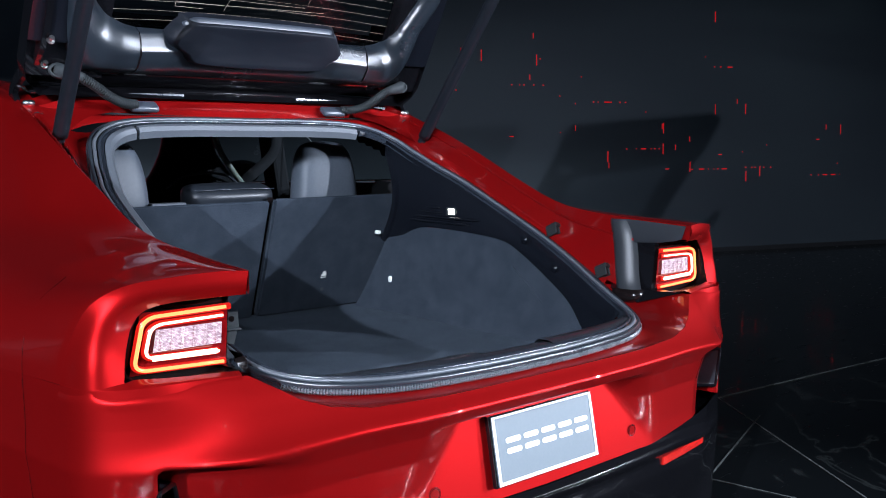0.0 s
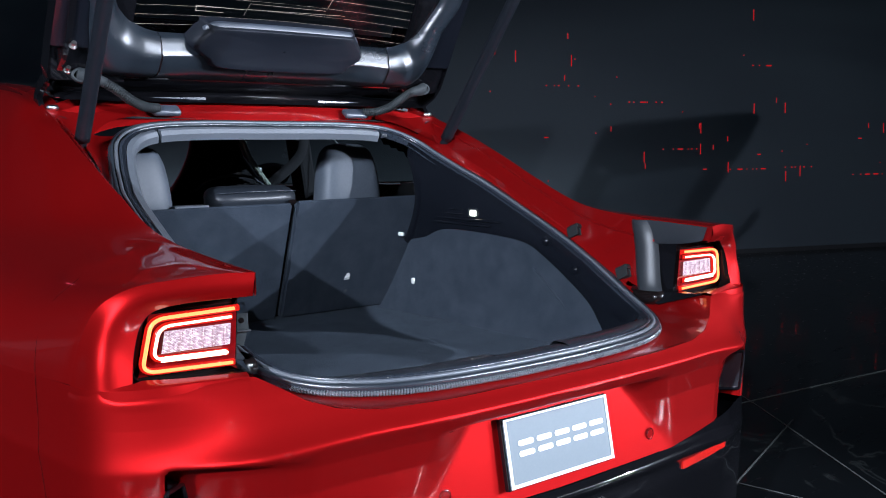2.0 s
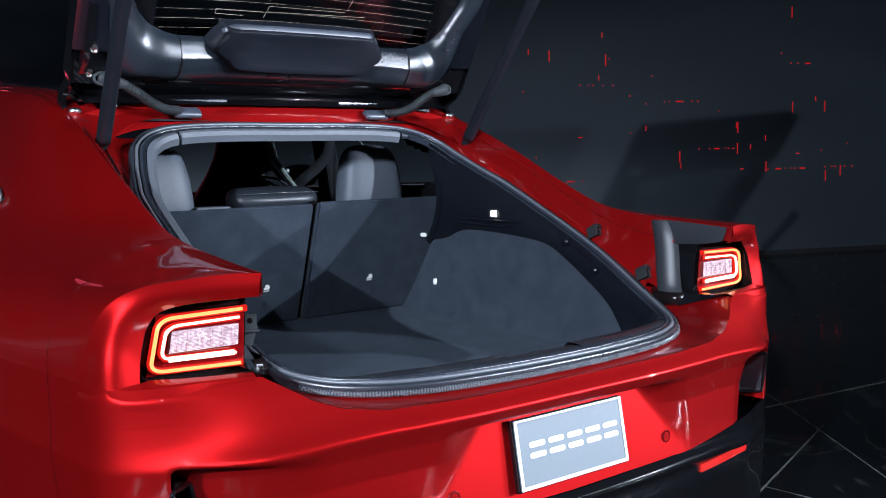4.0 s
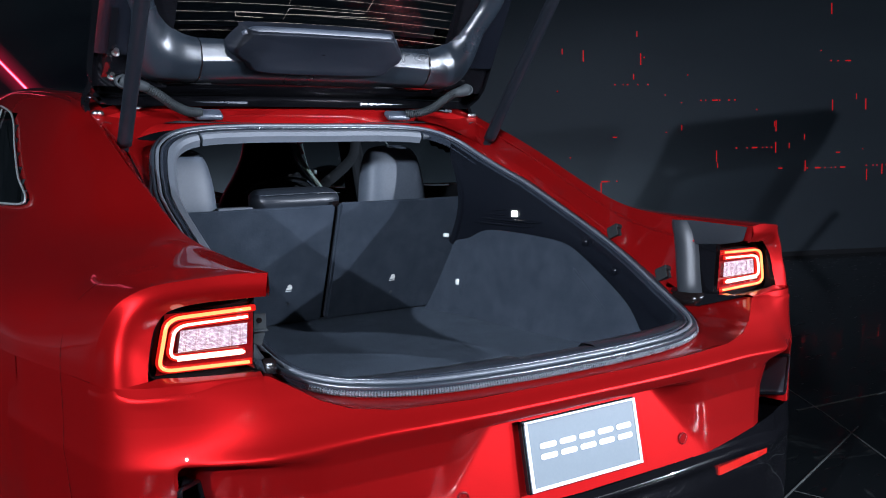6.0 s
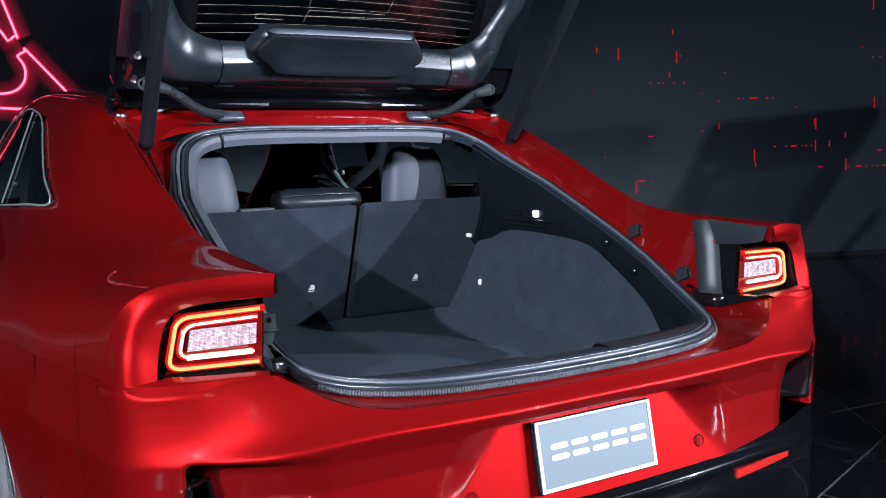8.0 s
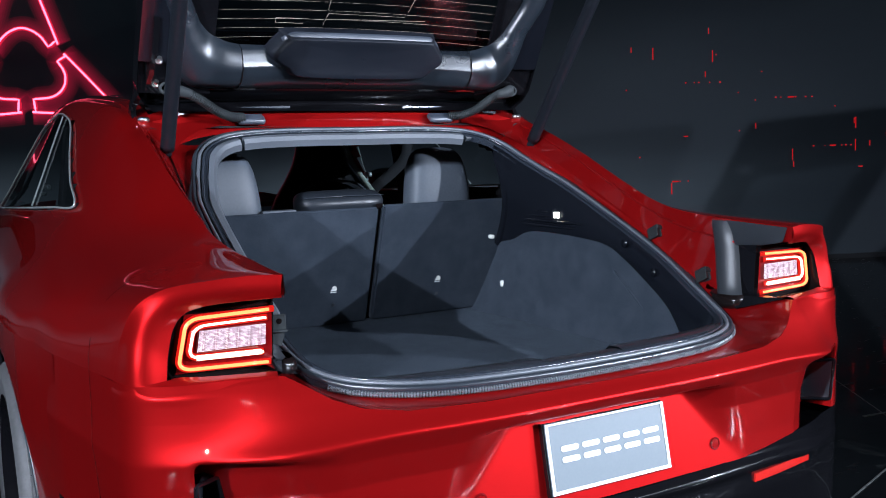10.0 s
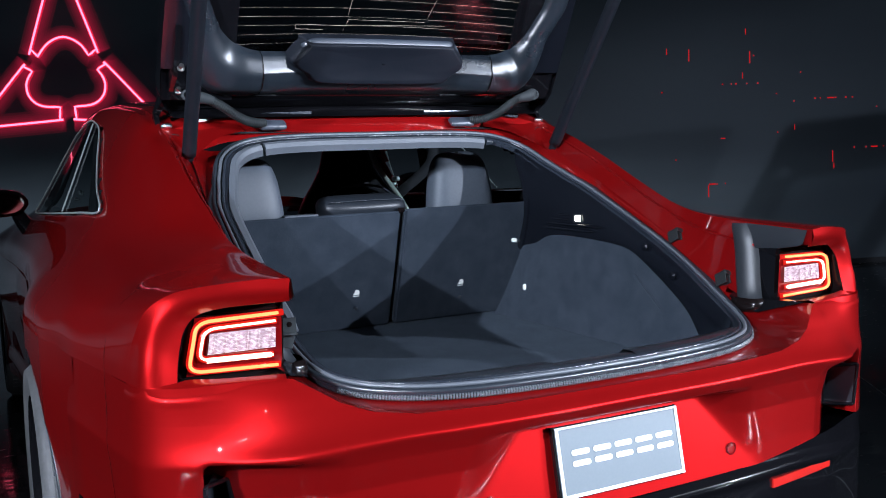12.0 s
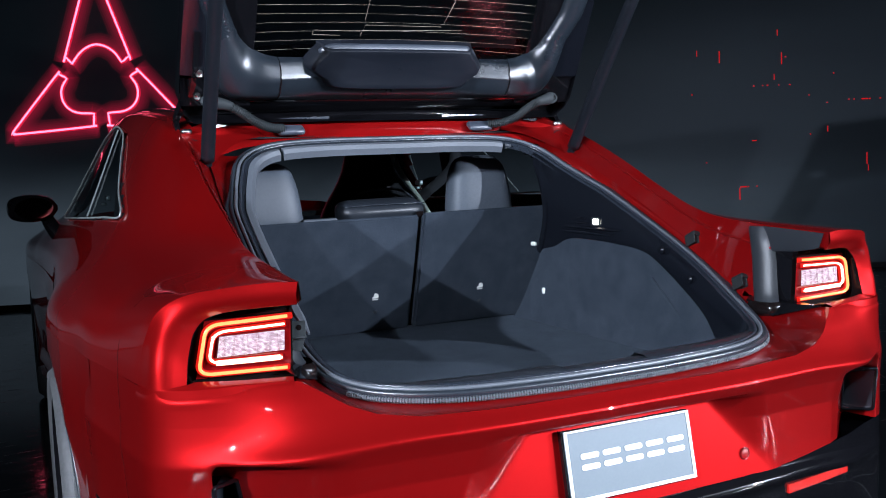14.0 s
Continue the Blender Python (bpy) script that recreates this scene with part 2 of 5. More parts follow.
LAMP_BLACK = material("lamp_housing_black", (0.004, 0.003, 0.003), (0.008, 0.005, 0.005), 0.22, 0, 0.25, specular=0.25)
LAMP_RED = material("lamp_deep_red", (0.12, 0.002, 0.003), (0.16, 0.003, 0.004), 0.15, 0, 1.0)
REFLECTOR = material("red_reflector", (0.42, 0.008, 0.006), (0.60, 0.016, 0.010), 0.18, 0, 1.0, 700, 5, 0.6, 900)
BAR_WHITE = glowing("lamp_bar_core", (1.0, 0.60, 0.48), 3.0)
BAR_AMBER = glowing("lamp_bar_edge", (1.0, 0.30, 0.10), 2.6)
BAR_RED = glowing("lamp_red_halo", (1.0, 0.02, 0.012), 0.75)
RIG_LAMP = glowing("rig_lamp_face", (0.95, 0.98, 1.0), 220.0)
CABIN_LAMP = glowing("boot_lamp_glow", (1.0, 0.95, 0.85), 14.0)
NEON = glowing("neon_pink", (1.0, 0.02, 0.075), 0.7)
NEON_CORE = glowing("neon_pink_core", (1.0, 0.12, 0.22), 4.0)
PIXEL = glowing("screen_red_pixel", (1.0, 0.02, 0.03), 0.42)


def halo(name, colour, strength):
    """A painted glow for ribbons round the emblem's lines; what lies behind it stays visible."""
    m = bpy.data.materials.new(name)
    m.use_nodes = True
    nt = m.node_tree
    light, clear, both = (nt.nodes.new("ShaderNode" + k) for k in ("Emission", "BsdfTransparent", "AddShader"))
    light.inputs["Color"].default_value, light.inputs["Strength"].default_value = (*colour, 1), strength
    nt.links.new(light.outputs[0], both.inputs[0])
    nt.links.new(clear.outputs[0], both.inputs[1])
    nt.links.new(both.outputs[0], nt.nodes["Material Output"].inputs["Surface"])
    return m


HALO = halo("painted_halo", (1.0, 0.02, 0.10), 0.030)


def pixel_lamp():
    """The clear reversing lens, with rows of small bright facets."""
    m = bpy.data.materials.new("clear_lamp_facets")
    m.use_nodes = True
    nt = m.node_tree
    bsdf = nt.nodes["Principled BSDF"]
    where = nt.nodes.new("ShaderNodeTexCoord")
    grid = nt.nodes.new("ShaderNodeTexBrick")
    grid.inputs["Scale"].default_value = 105.0
    grid.inputs["Color1"].default_value, grid.inputs["Color2"].default_value = (0.85, 0.72, 0.76, 1), (0.45, 0.30, 0.36, 1)
    grid.inputs["Mortar"].default_value = (0.20, 0.07, 0.09, 1)
    grid.inputs["Mortar Size"].default_value = 0.03
    upright = nt.nodes.new("ShaderNodeMapping")
    upright.inputs["Rotation"].default_value = (radians(-90), 0, 0)
    nt.links.new(where.outputs["Object"], upright.inputs["Vector"])
    nt.links.new(upright.outputs["Vector"], grid.inputs["Vector"])
    noise_node = nt.nodes.new("ShaderNodeTexNoise")
    noise_node.inputs["Scale"].default_value = 120.0
    nt.links.new(where.outputs["Object"], noise_node.inputs["Vector"])
    mix = nt.nodes.new("ShaderNodeMix")
    mix.data_type, mix.blend_type = "RGBA", "MULTIPLY"
    mix.inputs[0].default_value = 0.8
    nt.links.new(grid.outputs["Color"], mix.inputs[6])
    nt.links.new(noise_node.outputs["Fac"], mix.inputs[7])
    nt.links.new(mix.outputs[2], bsdf.inputs["Base Color"])
    nt.links.new(mix.outputs[2], bsdf.inputs["Emission Color"])
    bsdf.inputs["Emission Strength"].default_value = 0.9
    bsdf.inputs["Roughness"].default_value = 0.15
    return m


FACETS = pixel_lamp()


def marble():
    """Black polished stone: faint pale veins and scuffs."""
    m = bpy.data.materials.new("black_polished_floor")
    m.use_nodes = True
    nt = m.node_tree
    bsdf = nt.nodes["Principled BSDF"]
    where = nt.nodes.new("ShaderNodeTexCoord")
    warp = nt.nodes.new("ShaderNodeTexNoise")
    warp.inputs["Scale"].default_value, warp.inputs["Detail"].default_value, warp.inputs["Distortion"].default_value = 1.3, 8, 1.2
    nt.links.new(where.outputs["Object"], warp.inputs["Vector"])
    veins = nt.nodes.new("ShaderNodeValToRGB")
    e = veins.color_ramp.elements
    e[0].position, e[0].color = 0.485, (0.0035, 0.0042, 0.0048, 1)
    e[1].position, e[1].color = 0.515, (0.0035, 0.0042, 0.0048, 1)
    mid = e.new(0.5)
    mid.color = (0.016, 0.018, 0.018, 1)
    nt.links.new(warp.outputs["Fac"], veins.inputs["Fac"])
    scuff = nt.nodes.new("ShaderNodeTexNoise")
    scuff.inputs["Scale"].default_value, scuff.inputs["Detail"].default_value = 5.0, 9
    stretch = nt.nodes.new("ShaderNodeMapping")
    stretch.inputs["Scale"].default_value, stretch.inputs["Rotation"].default_value = (1, 7, 1), (0, 0, 0.6)
    nt.links.new(where.outputs["Object"], stretch.inputs["Vector"])
    nt.links.new(stretch.outputs["Vector"], scuff.inputs["Vector"])
    gloss = nt.nodes.new("ShaderNodeMapRange")
    gloss.inputs["From Min"].default_value, gloss.inputs["From Max"].default_value = 0.45, 0.8
    gloss.inputs["To Min"].default_value, gloss.inputs["To Max"].default_value = 0.06, 0.4
    nt.links.new(scuff.outputs["Fac"], gloss.inputs["Value"])
    nt.links.new(gloss.outputs["Result"], bsdf.inputs["Roughness"])
    nt.links.new(veins.outputs["Color"], bsdf.inputs["Base Color"])
    bsdf.inputs["Specular IOR Level"].default_value = 0.22
    return m


def screen():
    """The wide video wall: dim blue-grey drifting clouds that glow faintly, on a dark matt face."""
    m = bpy.data.materials.new("video_wall_picture")
    m.use_nodes = True
    nt = m.node_tree
    bsdf = nt.nodes["Principled BSDF"]
    bsdf.inputs["Base Color"].default_value, bsdf.inputs["Roughness"].default_value = (0.024, 0.031, 0.038, 1), 0.75
    where = nt.nodes.new("ShaderNodeTexCoord")
    stretch = nt.nodes.new("ShaderNodeMapping")
    stretch.inputs["Scale"].default_value = (0.45, 0.45, 1.5)
    nt.links.new(where.outputs["Object"], stretch.inputs["Vector"])
    cloud = nt.nodes.new("ShaderNodeTexNoise")
    cloud.inputs["Scale"].default_value, cloud.inputs["Detail"].default_value, cloud.inputs["Distortion"].default_value = 0.8, 7, 0.8
    nt.links.new(stretch.outputs["Vector"], cloud.inputs["Vector"])
    ramp = nt.nodes.new("ShaderNodeValToRGB")
    ramp.color_ramp.elements[0].position, ramp.color_ramp.elements[0].color = 0.3, (0.0008, 0.0015, 0.0030, 1)
    ramp.color_ramp.elements[1].position, ramp.color_ramp.elements[1].color = 0.8, (0.0040, 0.0066, 0.0092, 1)
    nt.links.new(cloud.outputs["Fac"], ramp.inputs["Fac"])
    # a paler misty bank low on the picture, fading towards its right
    split = nt.nodes.new("ShaderNodeSeparateXYZ")
    nt.links.new(where.outputs["Object"], split.inputs["Vector"])
    fades = []
    for axis, near, far in (("X", 2.5, 8.0), ("Z", 0.45, 1.50)):
        fade = nt.nodes.new("ShaderNodeMapRange")
        fade.interpolation_type = "SMOOTHSTEP"
        fade.inputs["From Min"].default_value, fade.inputs["From Max"].default_value = near, far
        fade.inputs["To Min"].default_value, fade.inputs["To Max"].default_value = 1.0, 0.0
        nt.links.new(split.outputs[axis], fade.inputs["Value"])
        fades.append(fade)
    bank = nt.nodes.new("ShaderNodeMath")
    bank.operation = "MULTIPLY"
    nt.links.new(fades[0].outputs["Result"], bank.inputs[0])
    nt.links.new(fades[1].outputs["Result"], bank.inputs[1])
    patchy = nt.nodes.new("ShaderNodeMath")
    patchy.operation = "MULTIPLY"
    nt.links.new(bank.outputs[0], patchy.inputs[0])
    nt.links.new(cloud.outputs["Fac"], patchy.inputs[1])
    mist = nt.nodes.new("ShaderNodeMix")
    mist.data_type, mist.blend_type = "RGBA", "MIX"
    nt.links.new(patchy.outputs[0], mist.inputs[0])
    nt.links.new(ramp.outputs["Color"], mist.inputs[6])
    mist.inputs[7].default_value = (0.078, 0.108, 0.142, 1)
    nt.links.new(mist.outputs[2], bsdf.inputs["Emission Color"])
    bsdf.inputs["Emission Strength"].default_value = 1.0
    return m


MARBLE, SCREEN = marble(), screen()
HALL_BLACK = material("black_hall_drape", (0.008, 0.009, 0.011), (0.014, 0.015, 0.018), 0.9, 0, 0, 6, 0.6)
JOINT = material("floor_joint_pale", (0.02, 0.024, 0.024), (0.13, 0.14, 0.135), 0.4, 0, 0, 30, 2)

# ---- hall ----
WALL_A, WALL_B = Vector((-14.0, 13.9, 0)), Vector((16.0, 1.6, 0))
ALONG = (WALL_B - WALL_A).normalized()
INTO = Vector((-ALONG.y, ALONG.x, 0))  # away from the car


def on_wall(distance, z, out=0.0):
    p = WALL_A + ALONG * distance - INTO * out
    return Vector((p.x, p.y, z))


bm = bmesh.new()
bmesh.ops.create_grid(bm, x_segments=2, y_segments=2, size=22.0)
floor = tagged(part("floor", bm, MARBLE), "polished black stone hall floor with pale scuffed joints", "floor", kind="structure")

LENGTH = (WALL_B - WALL_A).length
slab_pts = [on_wall(0, 0.02), on_wall(LENGTH, 0.02), on_wall(LENGTH, 7.5), on_wall(0, 7.5)]
wall = slab("wall_north", slab_pts, 0.25, INTO, SCREEN)
tagged(wall, "wide dark video wall showing dim blue-grey clouds", "video wall", kind="structure")
plinth = slab("baseboard", [on_wall(0, 0.0, 0.02), on_wall(LENGTH, 0.0, 0.02), on_wall(LENGTH, 0.05, 0.02), on_wall(0, 0.05, 0.02)], 0.03, INTO, HALL_BLACK)
tagged(plinth, "narrow black base strip below the video wall", "base strip", kind="structure")
corners = [Vector((-14.0, 13.9, 0)), Vector((-15.0, -12.0, 0)), Vector((15.0, -12.0, 0)), Vector((16.0, 1.6, 0))]
for name, a, b in (("wall_west", corners[0], corners[1]), ("wall_south", corners[1], corners[2]), ("wall_east", corners[2], corners[3])):
    out = (b - a).normalized().cross(Vector((0, 0, 1)))
    side = slab(name, [a, b, b + Vector((0, 0, 7.5)), a + Vector((0, 0, 7.5))], 0.2, out * (1 if out.dot((a + b) / 2) > 0 else -1), HALL_BLACK)
    tagged(side, "dark draped wall closing the event hall", "wall", kind="structure")
ceiling = slab("ceiling", [(-17, -13, 7.5), (17, -13, 7.5), (17, 15, 7.5), (-17, 15, 7.5)], 0.2, (0, 0, 1), HALL_BLACK)
tagged(ceiling, "black ceiling above the lighting rig", "ceiling", kind="structure")

# pale joints between the floor slabs, scuffed and thin
JOINTS = [((2.40, 1.155), (3.9, 0.98), 0.012), ((2.46, 1.06), (1.2, -0.66), 0.006), ((2.38, 0.84), (0.9, 0.34), 0.006), ((1.50, 0.55), (1.72, -0.9), 0.005),
          ((3.9, 0.98), (5.6, 0.75), 0.004), ((2.46, 1.06), (3.3, 2.3), 0.004), ((-1.3, 2.2), (-2.6, 4.9), 0.005)]
for (ax, ay), (bx, by), w in JOINTS:
    d = Vector((by - ay, ax - bx, 0)).normalized() * w / 2
    a, b = Vector((ax, ay, 0.001)), Vector((bx, by, 0.001))
    tagged(slab("trim", [a - d, b - d, b + d, a + d], 0.002, (0, 0, 1), JOINT), "pale worn joint line in the stone floor", "floor joint", kind="structure")

# the neon emblem on the wall, as plain tube outlines: distance along the wall from its left point, height
NEON_AT = (on_wall(0, 0) - Vector((-0.20, 8.225, 0))).length + 0.055


def neon_loop(points, parent):
    path = spline([on_wall(NEON_AT + a, z, 0.05) for a, z in points], 90, closed=True)
    tube("neon_tube", path, 0.010, NEON_CORE, parent, "glowing pink neon tube", 8, True)
    # bloom is imitated: a wider dim tube, then stacked faint emissive ribbons
    tube("painted_glow", path + np.array(INTO)[None] * 0.016, 0.021, NEON, parent, "", 8, True)
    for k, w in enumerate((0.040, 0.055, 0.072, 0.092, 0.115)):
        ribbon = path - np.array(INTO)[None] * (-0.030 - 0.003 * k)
        sweep("painted_halo", ribbon, [(-w, 0.0), (w, 0.0)], HALO, parent, "stacked pink ribbons painting the glow round the tube", True, tuple(INTO), True, None, False)


def corner_pts(points, r=0.02):
    """Doubles each corner, so that the curve keeps it."""
    out = []
    for i, p in enumerate(points):
        p, a, b = np.array(p), np.array(points[i - 1]), np.array(points[(i + 1) % len(points)])
        out += [p + (a - p) / max(np.linalg.norm(a - p), 1e-6) * r, p + (b - p) / max(np.linalg.norm(b - p), 1e-6) * r]
    return out


emblem = tagged(new("neon_sign"), "pink neon tube sign with three rounded outlines on the video wall", "neon sign")
emblem.matrix_world = pose(0, 0, 0)
arc = [(0.17, 2.455), (0.09, 2.515), (0.0, 2.54), (-0.09, 2.515), (-0.17, 2.455)]
neon_loop(corner_pts([(-0.305, 2.427), (-0.02, 3.28), (0.02, 3.28), (0.305, 2.427), (0.24, 2.364)], 0.012) + arc + corner_pts([(-0.24, 2.364)], 0.0), emblem)
for s in (-1, 1):
    side_arc = [(s * a, z) for a, z in ((0.345, 2.16), (0.365, 2.09), (0.35, 2.00), (0.295, 1.93), (0.21, 1.893))]
    lower = corner_pts([(s * 0.310, 2.235), (s * 0.385, 2.275), (s * 0.84, 1.745), (s * 0.815, 1.712), (s * 0.080, 1.760), (s * 0.068, 1.872)], 0.012)
    neon_loop(lower + side_arc[::-1], emblem)

# scattered red dashes that the video wall shows
random.seed(11)
clusters = [(5.9, 2.0, 5), (6.6, 1.7, 6), (7.0, 1.2, 6), (7.8, 1.1, 6), (8.6, 0.95, 5), (9.4, 1.3, 5), (5.4, 1.1, 3), (8.1, 2.1, 3)]
dashes = tagged(new("screen_picture"), "scattered red glowing dashes and dots on the video wall", "screen picture", kind="stuff")
bm = bmesh.new()
for cx, cz, n in clusters:
    base = (Vector((cx, 13.9 - (cx + 14) * 0.41, 0)) - WALL_A).length
    marks = []
    for _ in range(n):
        marks.append((base + random.gauss(0, 0.35), cz + random.gauss(0, 0.35)) + random.choice([(0.014, 0.014), (0.010, 0.06), (0.05, 0.012), (0.012, 0.12)]))
    row_d, row_z = base + random.gauss(0, 0.2), cz + random.gauss(0, 0.2)
    for k in range(n):  # a broken horizontal run
        row_d += random.uniform(0.04, 0.13)
        marks.append((row_d, row_z, random.choice([0.012, 0.018, 0.018, 0.07]), 0.014))
    for d, z, w, h in marks:
        vs = [bm.verts.new(on_wall(d + i * w, max(0.2, z) + j * h, 0.006)) for i, j in ((0, 0), (1, 0), (1, 1), (0, 1))]
        bm.faces.new(vs)
part("picture_dashes", bm, PIXEL, dashes)

# the lighting rig behind the viewer: a black truss with small bright lamp heads
rig = tagged(new("lighting_rig"), "black truss with small bright stage lamp heads below the ceiling", "lighting rig")
rig.matrix_world = pose(0, 0, 0)
for z in (4.75, 5.05):
    tube("truss_bar", [(x, -6.2, z) for x in np.linspace(-8, 8, 9)], 0.03, HALL_BLACK, rig, "black truss bar", 8)
for x in (-7.4, -2.5, 2.5, 7.4):
    tube("truss_hanger", [(x, -6.2, 5.0), (x, -6.2, 6.2), (x, -6.2, 7.5)], 0.02, HALL_BLACK, rig, "", 6)
for x in (-6.4, -5.6, -3.2, -2.6, -0.9, 0.4, 1.7, 2.9, 5.0, 5.7, 6.6):
    turn = look((x, -6.2, 4.62), (0.2 * x, 0.6, 0.8))
    lamp_head = part("lamp_head", cylinder_bm(0.075, 0.22, turn, 16, 0.06), HALL_BLACK, rig, "black lamp can")
    part("lamp_face", cylinder_bm(0.034, 0.006, turn @ Matrix.Translation((0, 0, -0.114)), 16), RIG_LAMP, lamp_head, "bright lamp face")

# ---- the car ----
car = tagged(new("car"), "glossy red fastback coupe with open tailgate and lit tail lamps", "car")

# plan of the rear corner: x, y; the bumper follows it
PLAN = spline([(0, 0), (0.15, 0.0), (0.3, 0.004), (0.5, 0.022), (0.65, 0.047), (0.75, 0.075), (0.825, 0.098), (0.870, 0.121), (0.898, 0.148), (0.912, 0.180), (0.922, 0.235), (0.939, 0.35), (0.958, 0.48), (0.969, 0.55), (0.978, 0.63)], 200)
PLAN_N = np.stack([np.gradient(PLAN[:, 1]), -np.gradient(PLAN[:, 0])], 1)
PLAN_N /= np.linalg.norm(PLAN_N, axis=1)[:, None]


def bulge(z):
    """How far the skin stands out from the plan curve at a height."""
    zs = [0.18, 0.25, 0.35, 0.42, 0.46, 0.485, 0.505, 0.55, 0.63, 0.68, 0.70, 0.714, 0.72, 0.726, 0.74, 0.755, 0.78, 0.80, 0.83, 0.86]
    ds = [-0.07, -0.04, 0.0, 0.02, 0.024, 0.040, 0.022, 0.022, 0.027, 0.042, 0.052, 0.060, 0.0625, 0.0575, 0.0430, 0.0290, 0.008, -0.006, -0.028, -0.05]
    return np.interp(z, zs, ds)


def top_of_bumper(x):
    return np.interp(x, [0, 0.3, 0.45, 0.53, 0.58, 0.62, 0.66, 0.7, 2], [0.748, 0.748, 0.752, 0.764, 0.782, 0.806, 0.828, 0.830, 0.832])


def recess(x, z):
    """0 on the skin, 1 on the sunken field round the number plate."""
    inner = np.interp(z, [0.50, 0.53, 0.675], [0.365, 0.352, 0.225])
    outer_x = np.interp(z, [0.50, 0.675], [0.415, 0.345])
    f = np.clip((outer_x - abs(x)) / (outer_x - inner), 0, 1)
    return (0.5 * f * f * (3 - 2 * f) + 0.5 * f) * step(0.698, 0.676, z)


FADE = 1 - 0.88 * step(0.62, 0.90, PLAN[:, 0])  # the bulge dies away round the corner
DROP = 0.026 * step(0.45, 0.85, PLAN[:, 0])  # the crease sinks towards the corner


def stand(i, z):
    """How far the skin stands off the plan curve at its i-th point."""
    upright = step(0.74, 0.86, PLAN[i, 0])  # round the corner the skin meets the panel above without a break
    z_soft = np.where(z > 0.77, 0.77 + 0.03 * (1 - np.exp(-(z - 0.77) / 0.03)), z)
    z = z * (1 - upright) + z_soft * upright
    return bulge(z + DROP[i] * step(0.80, 0.72, z)) * FADE[i]


def skin(i, z):
    x, y = PLAN[i] + PLAN_N[i] * stand(i, z)
    m = float(recess(x, z))
    y = y * (1 - m) + m * (0.013 - 0.17 * (0.671 - z))
    y += float(np.interp(x, [0.585, 0.62, 0.70, 0.785], [0.0, 0.008, 0.052, 0.088])) * step(0.820, 0.806, x) * step(0.700, 0.678, z)  # hollow ahead of the air slot
    return x, y


def bumper_half(s):
    cols = list(range(0, 200, 1))
    rows = []
    for k in range(64):
        f = (k / 63) ** 1.0
        row = []
        for i in cols:
            zt = float(top_of_bumper(PLAN[i, 0]))
            zb = float(np.interp(PLAN[i, 0], [0, 0.4, 0.56, 0.68, 0.74, 2], [0.500, 0.506, 0.522, 0.530, 0.533, 0.50]))
            z = zt + (zb - zt) * f
            x, y = skin(i, z)
            row.append((s * x, y, z))
        rows.append(row)
    return np.array(rows)


VENT = [(0.766, 0.648), (0.8176, 0.658), (0.8176, 0.552), (0.750, 0.556)]


def in_vent(x, z):
    """Inside the corner air slot."""
    ok = True
    for (ax, az), (bx, bz) in zip(VENT, VENT[1:] + VENT[:1]):
        ok = ok and (bx - ax) * (z - az) - (bz - az) * (x - ax) < 0
    return ok


right, left = bumper_half(1), bumper_half(-1)
whole = np.concatenate([left[:, :0:-1], right], 1)
flat = whole.reshape(-1, 3)
faces = [f for f in grid_faces(whole.shape[0], whole.shape[1]) if not in_vent(abs(flat[list(f)][:, 0].mean()), flat[list(f)][:, 2].mean())]
sheet("rear_bumper", flat, faces, RED, car, "glossy red rear bumper skin with plate recess")


def skin_at(x, z, proud=0.0):
    """The point of the bumper's skin at a width and height, and the way it faces."""
    xs = PLAN[:, 0] + PLAN_N[:, 0] * np.array([float(stand(i, z)) for i in range(200)])
    i = int(np.argmin(abs(xs - abs(x))))
    px, py = skin(i, z)
    s = 1 if x >= 0 else -1
    return Vector((s * (abs(x) + PLAN_N[i, 0] * proud), py + PLAN_N[i, 1] * proud, z)), Vector((s * PLAN_N[i, 0], PLAN_N[i, 1], 0))


def lower_half(s):
    rows = []
    for k in range(34):
        row = []
        for i in range(0, 200, 2):
            zt = float(np.interp(PLAN[i, 0], [0, 0.4, 0.56, 0.68, 0.74, 2], [0.501, 0.507, 0.523, 0.531, 0.534, 0.50]))
            z = zt + (0.19 - zt) * (k / 33) ** 1.2
            x, y = PLAN[i] + PLAN_N[i] * (stand(i, z) - 0.001)
            row.append((s * x, y, z))
        rows.append(row)
    return np.array(rows)


loft("diffuser", np.concatenate([lower_half(-1)[:, :0:-1], lower_half(1)], 1), GLOSS_BLACK, car, "gloss black lower bumper and diffuser")

# hatch opening: the seal's centre line, right half from the header to the sill
SEAL_HALF = [(0, 1.176, 1.296), (0.2, 1.176, 1.296), (0.35, 1.168, 1.290), (0.435, 1.150, 1.274), (0.492, 1.105, 1.242), (0.524, 1.03, 1.194), (0.551, 0.94, 1.146), (0.572, 0.84, 1.098),
             (0.584, 0.6, 0.985), (0.584, 0.45, 0.910), (0.574, 0.32, 0.838), (0.550, 0.225, 0.798), (0.503, 0.148, 0.781), (0.43, 0.088, 0.776), (0.32, 0.045, 0.774), (0.15, 0.023, 0.773), (0, 0.018, 0.773)]
SEAL = spline(SEAL_HALF + [(-x, y, z) for x, y, z in SEAL_HALF[-2:0:-1]], 360, closed=True)
OPEN_N = np.array([0, -0.42, 0.907])  # faces out of the opening
SEAL_MID = np.array([0, 0.6, 1.0])


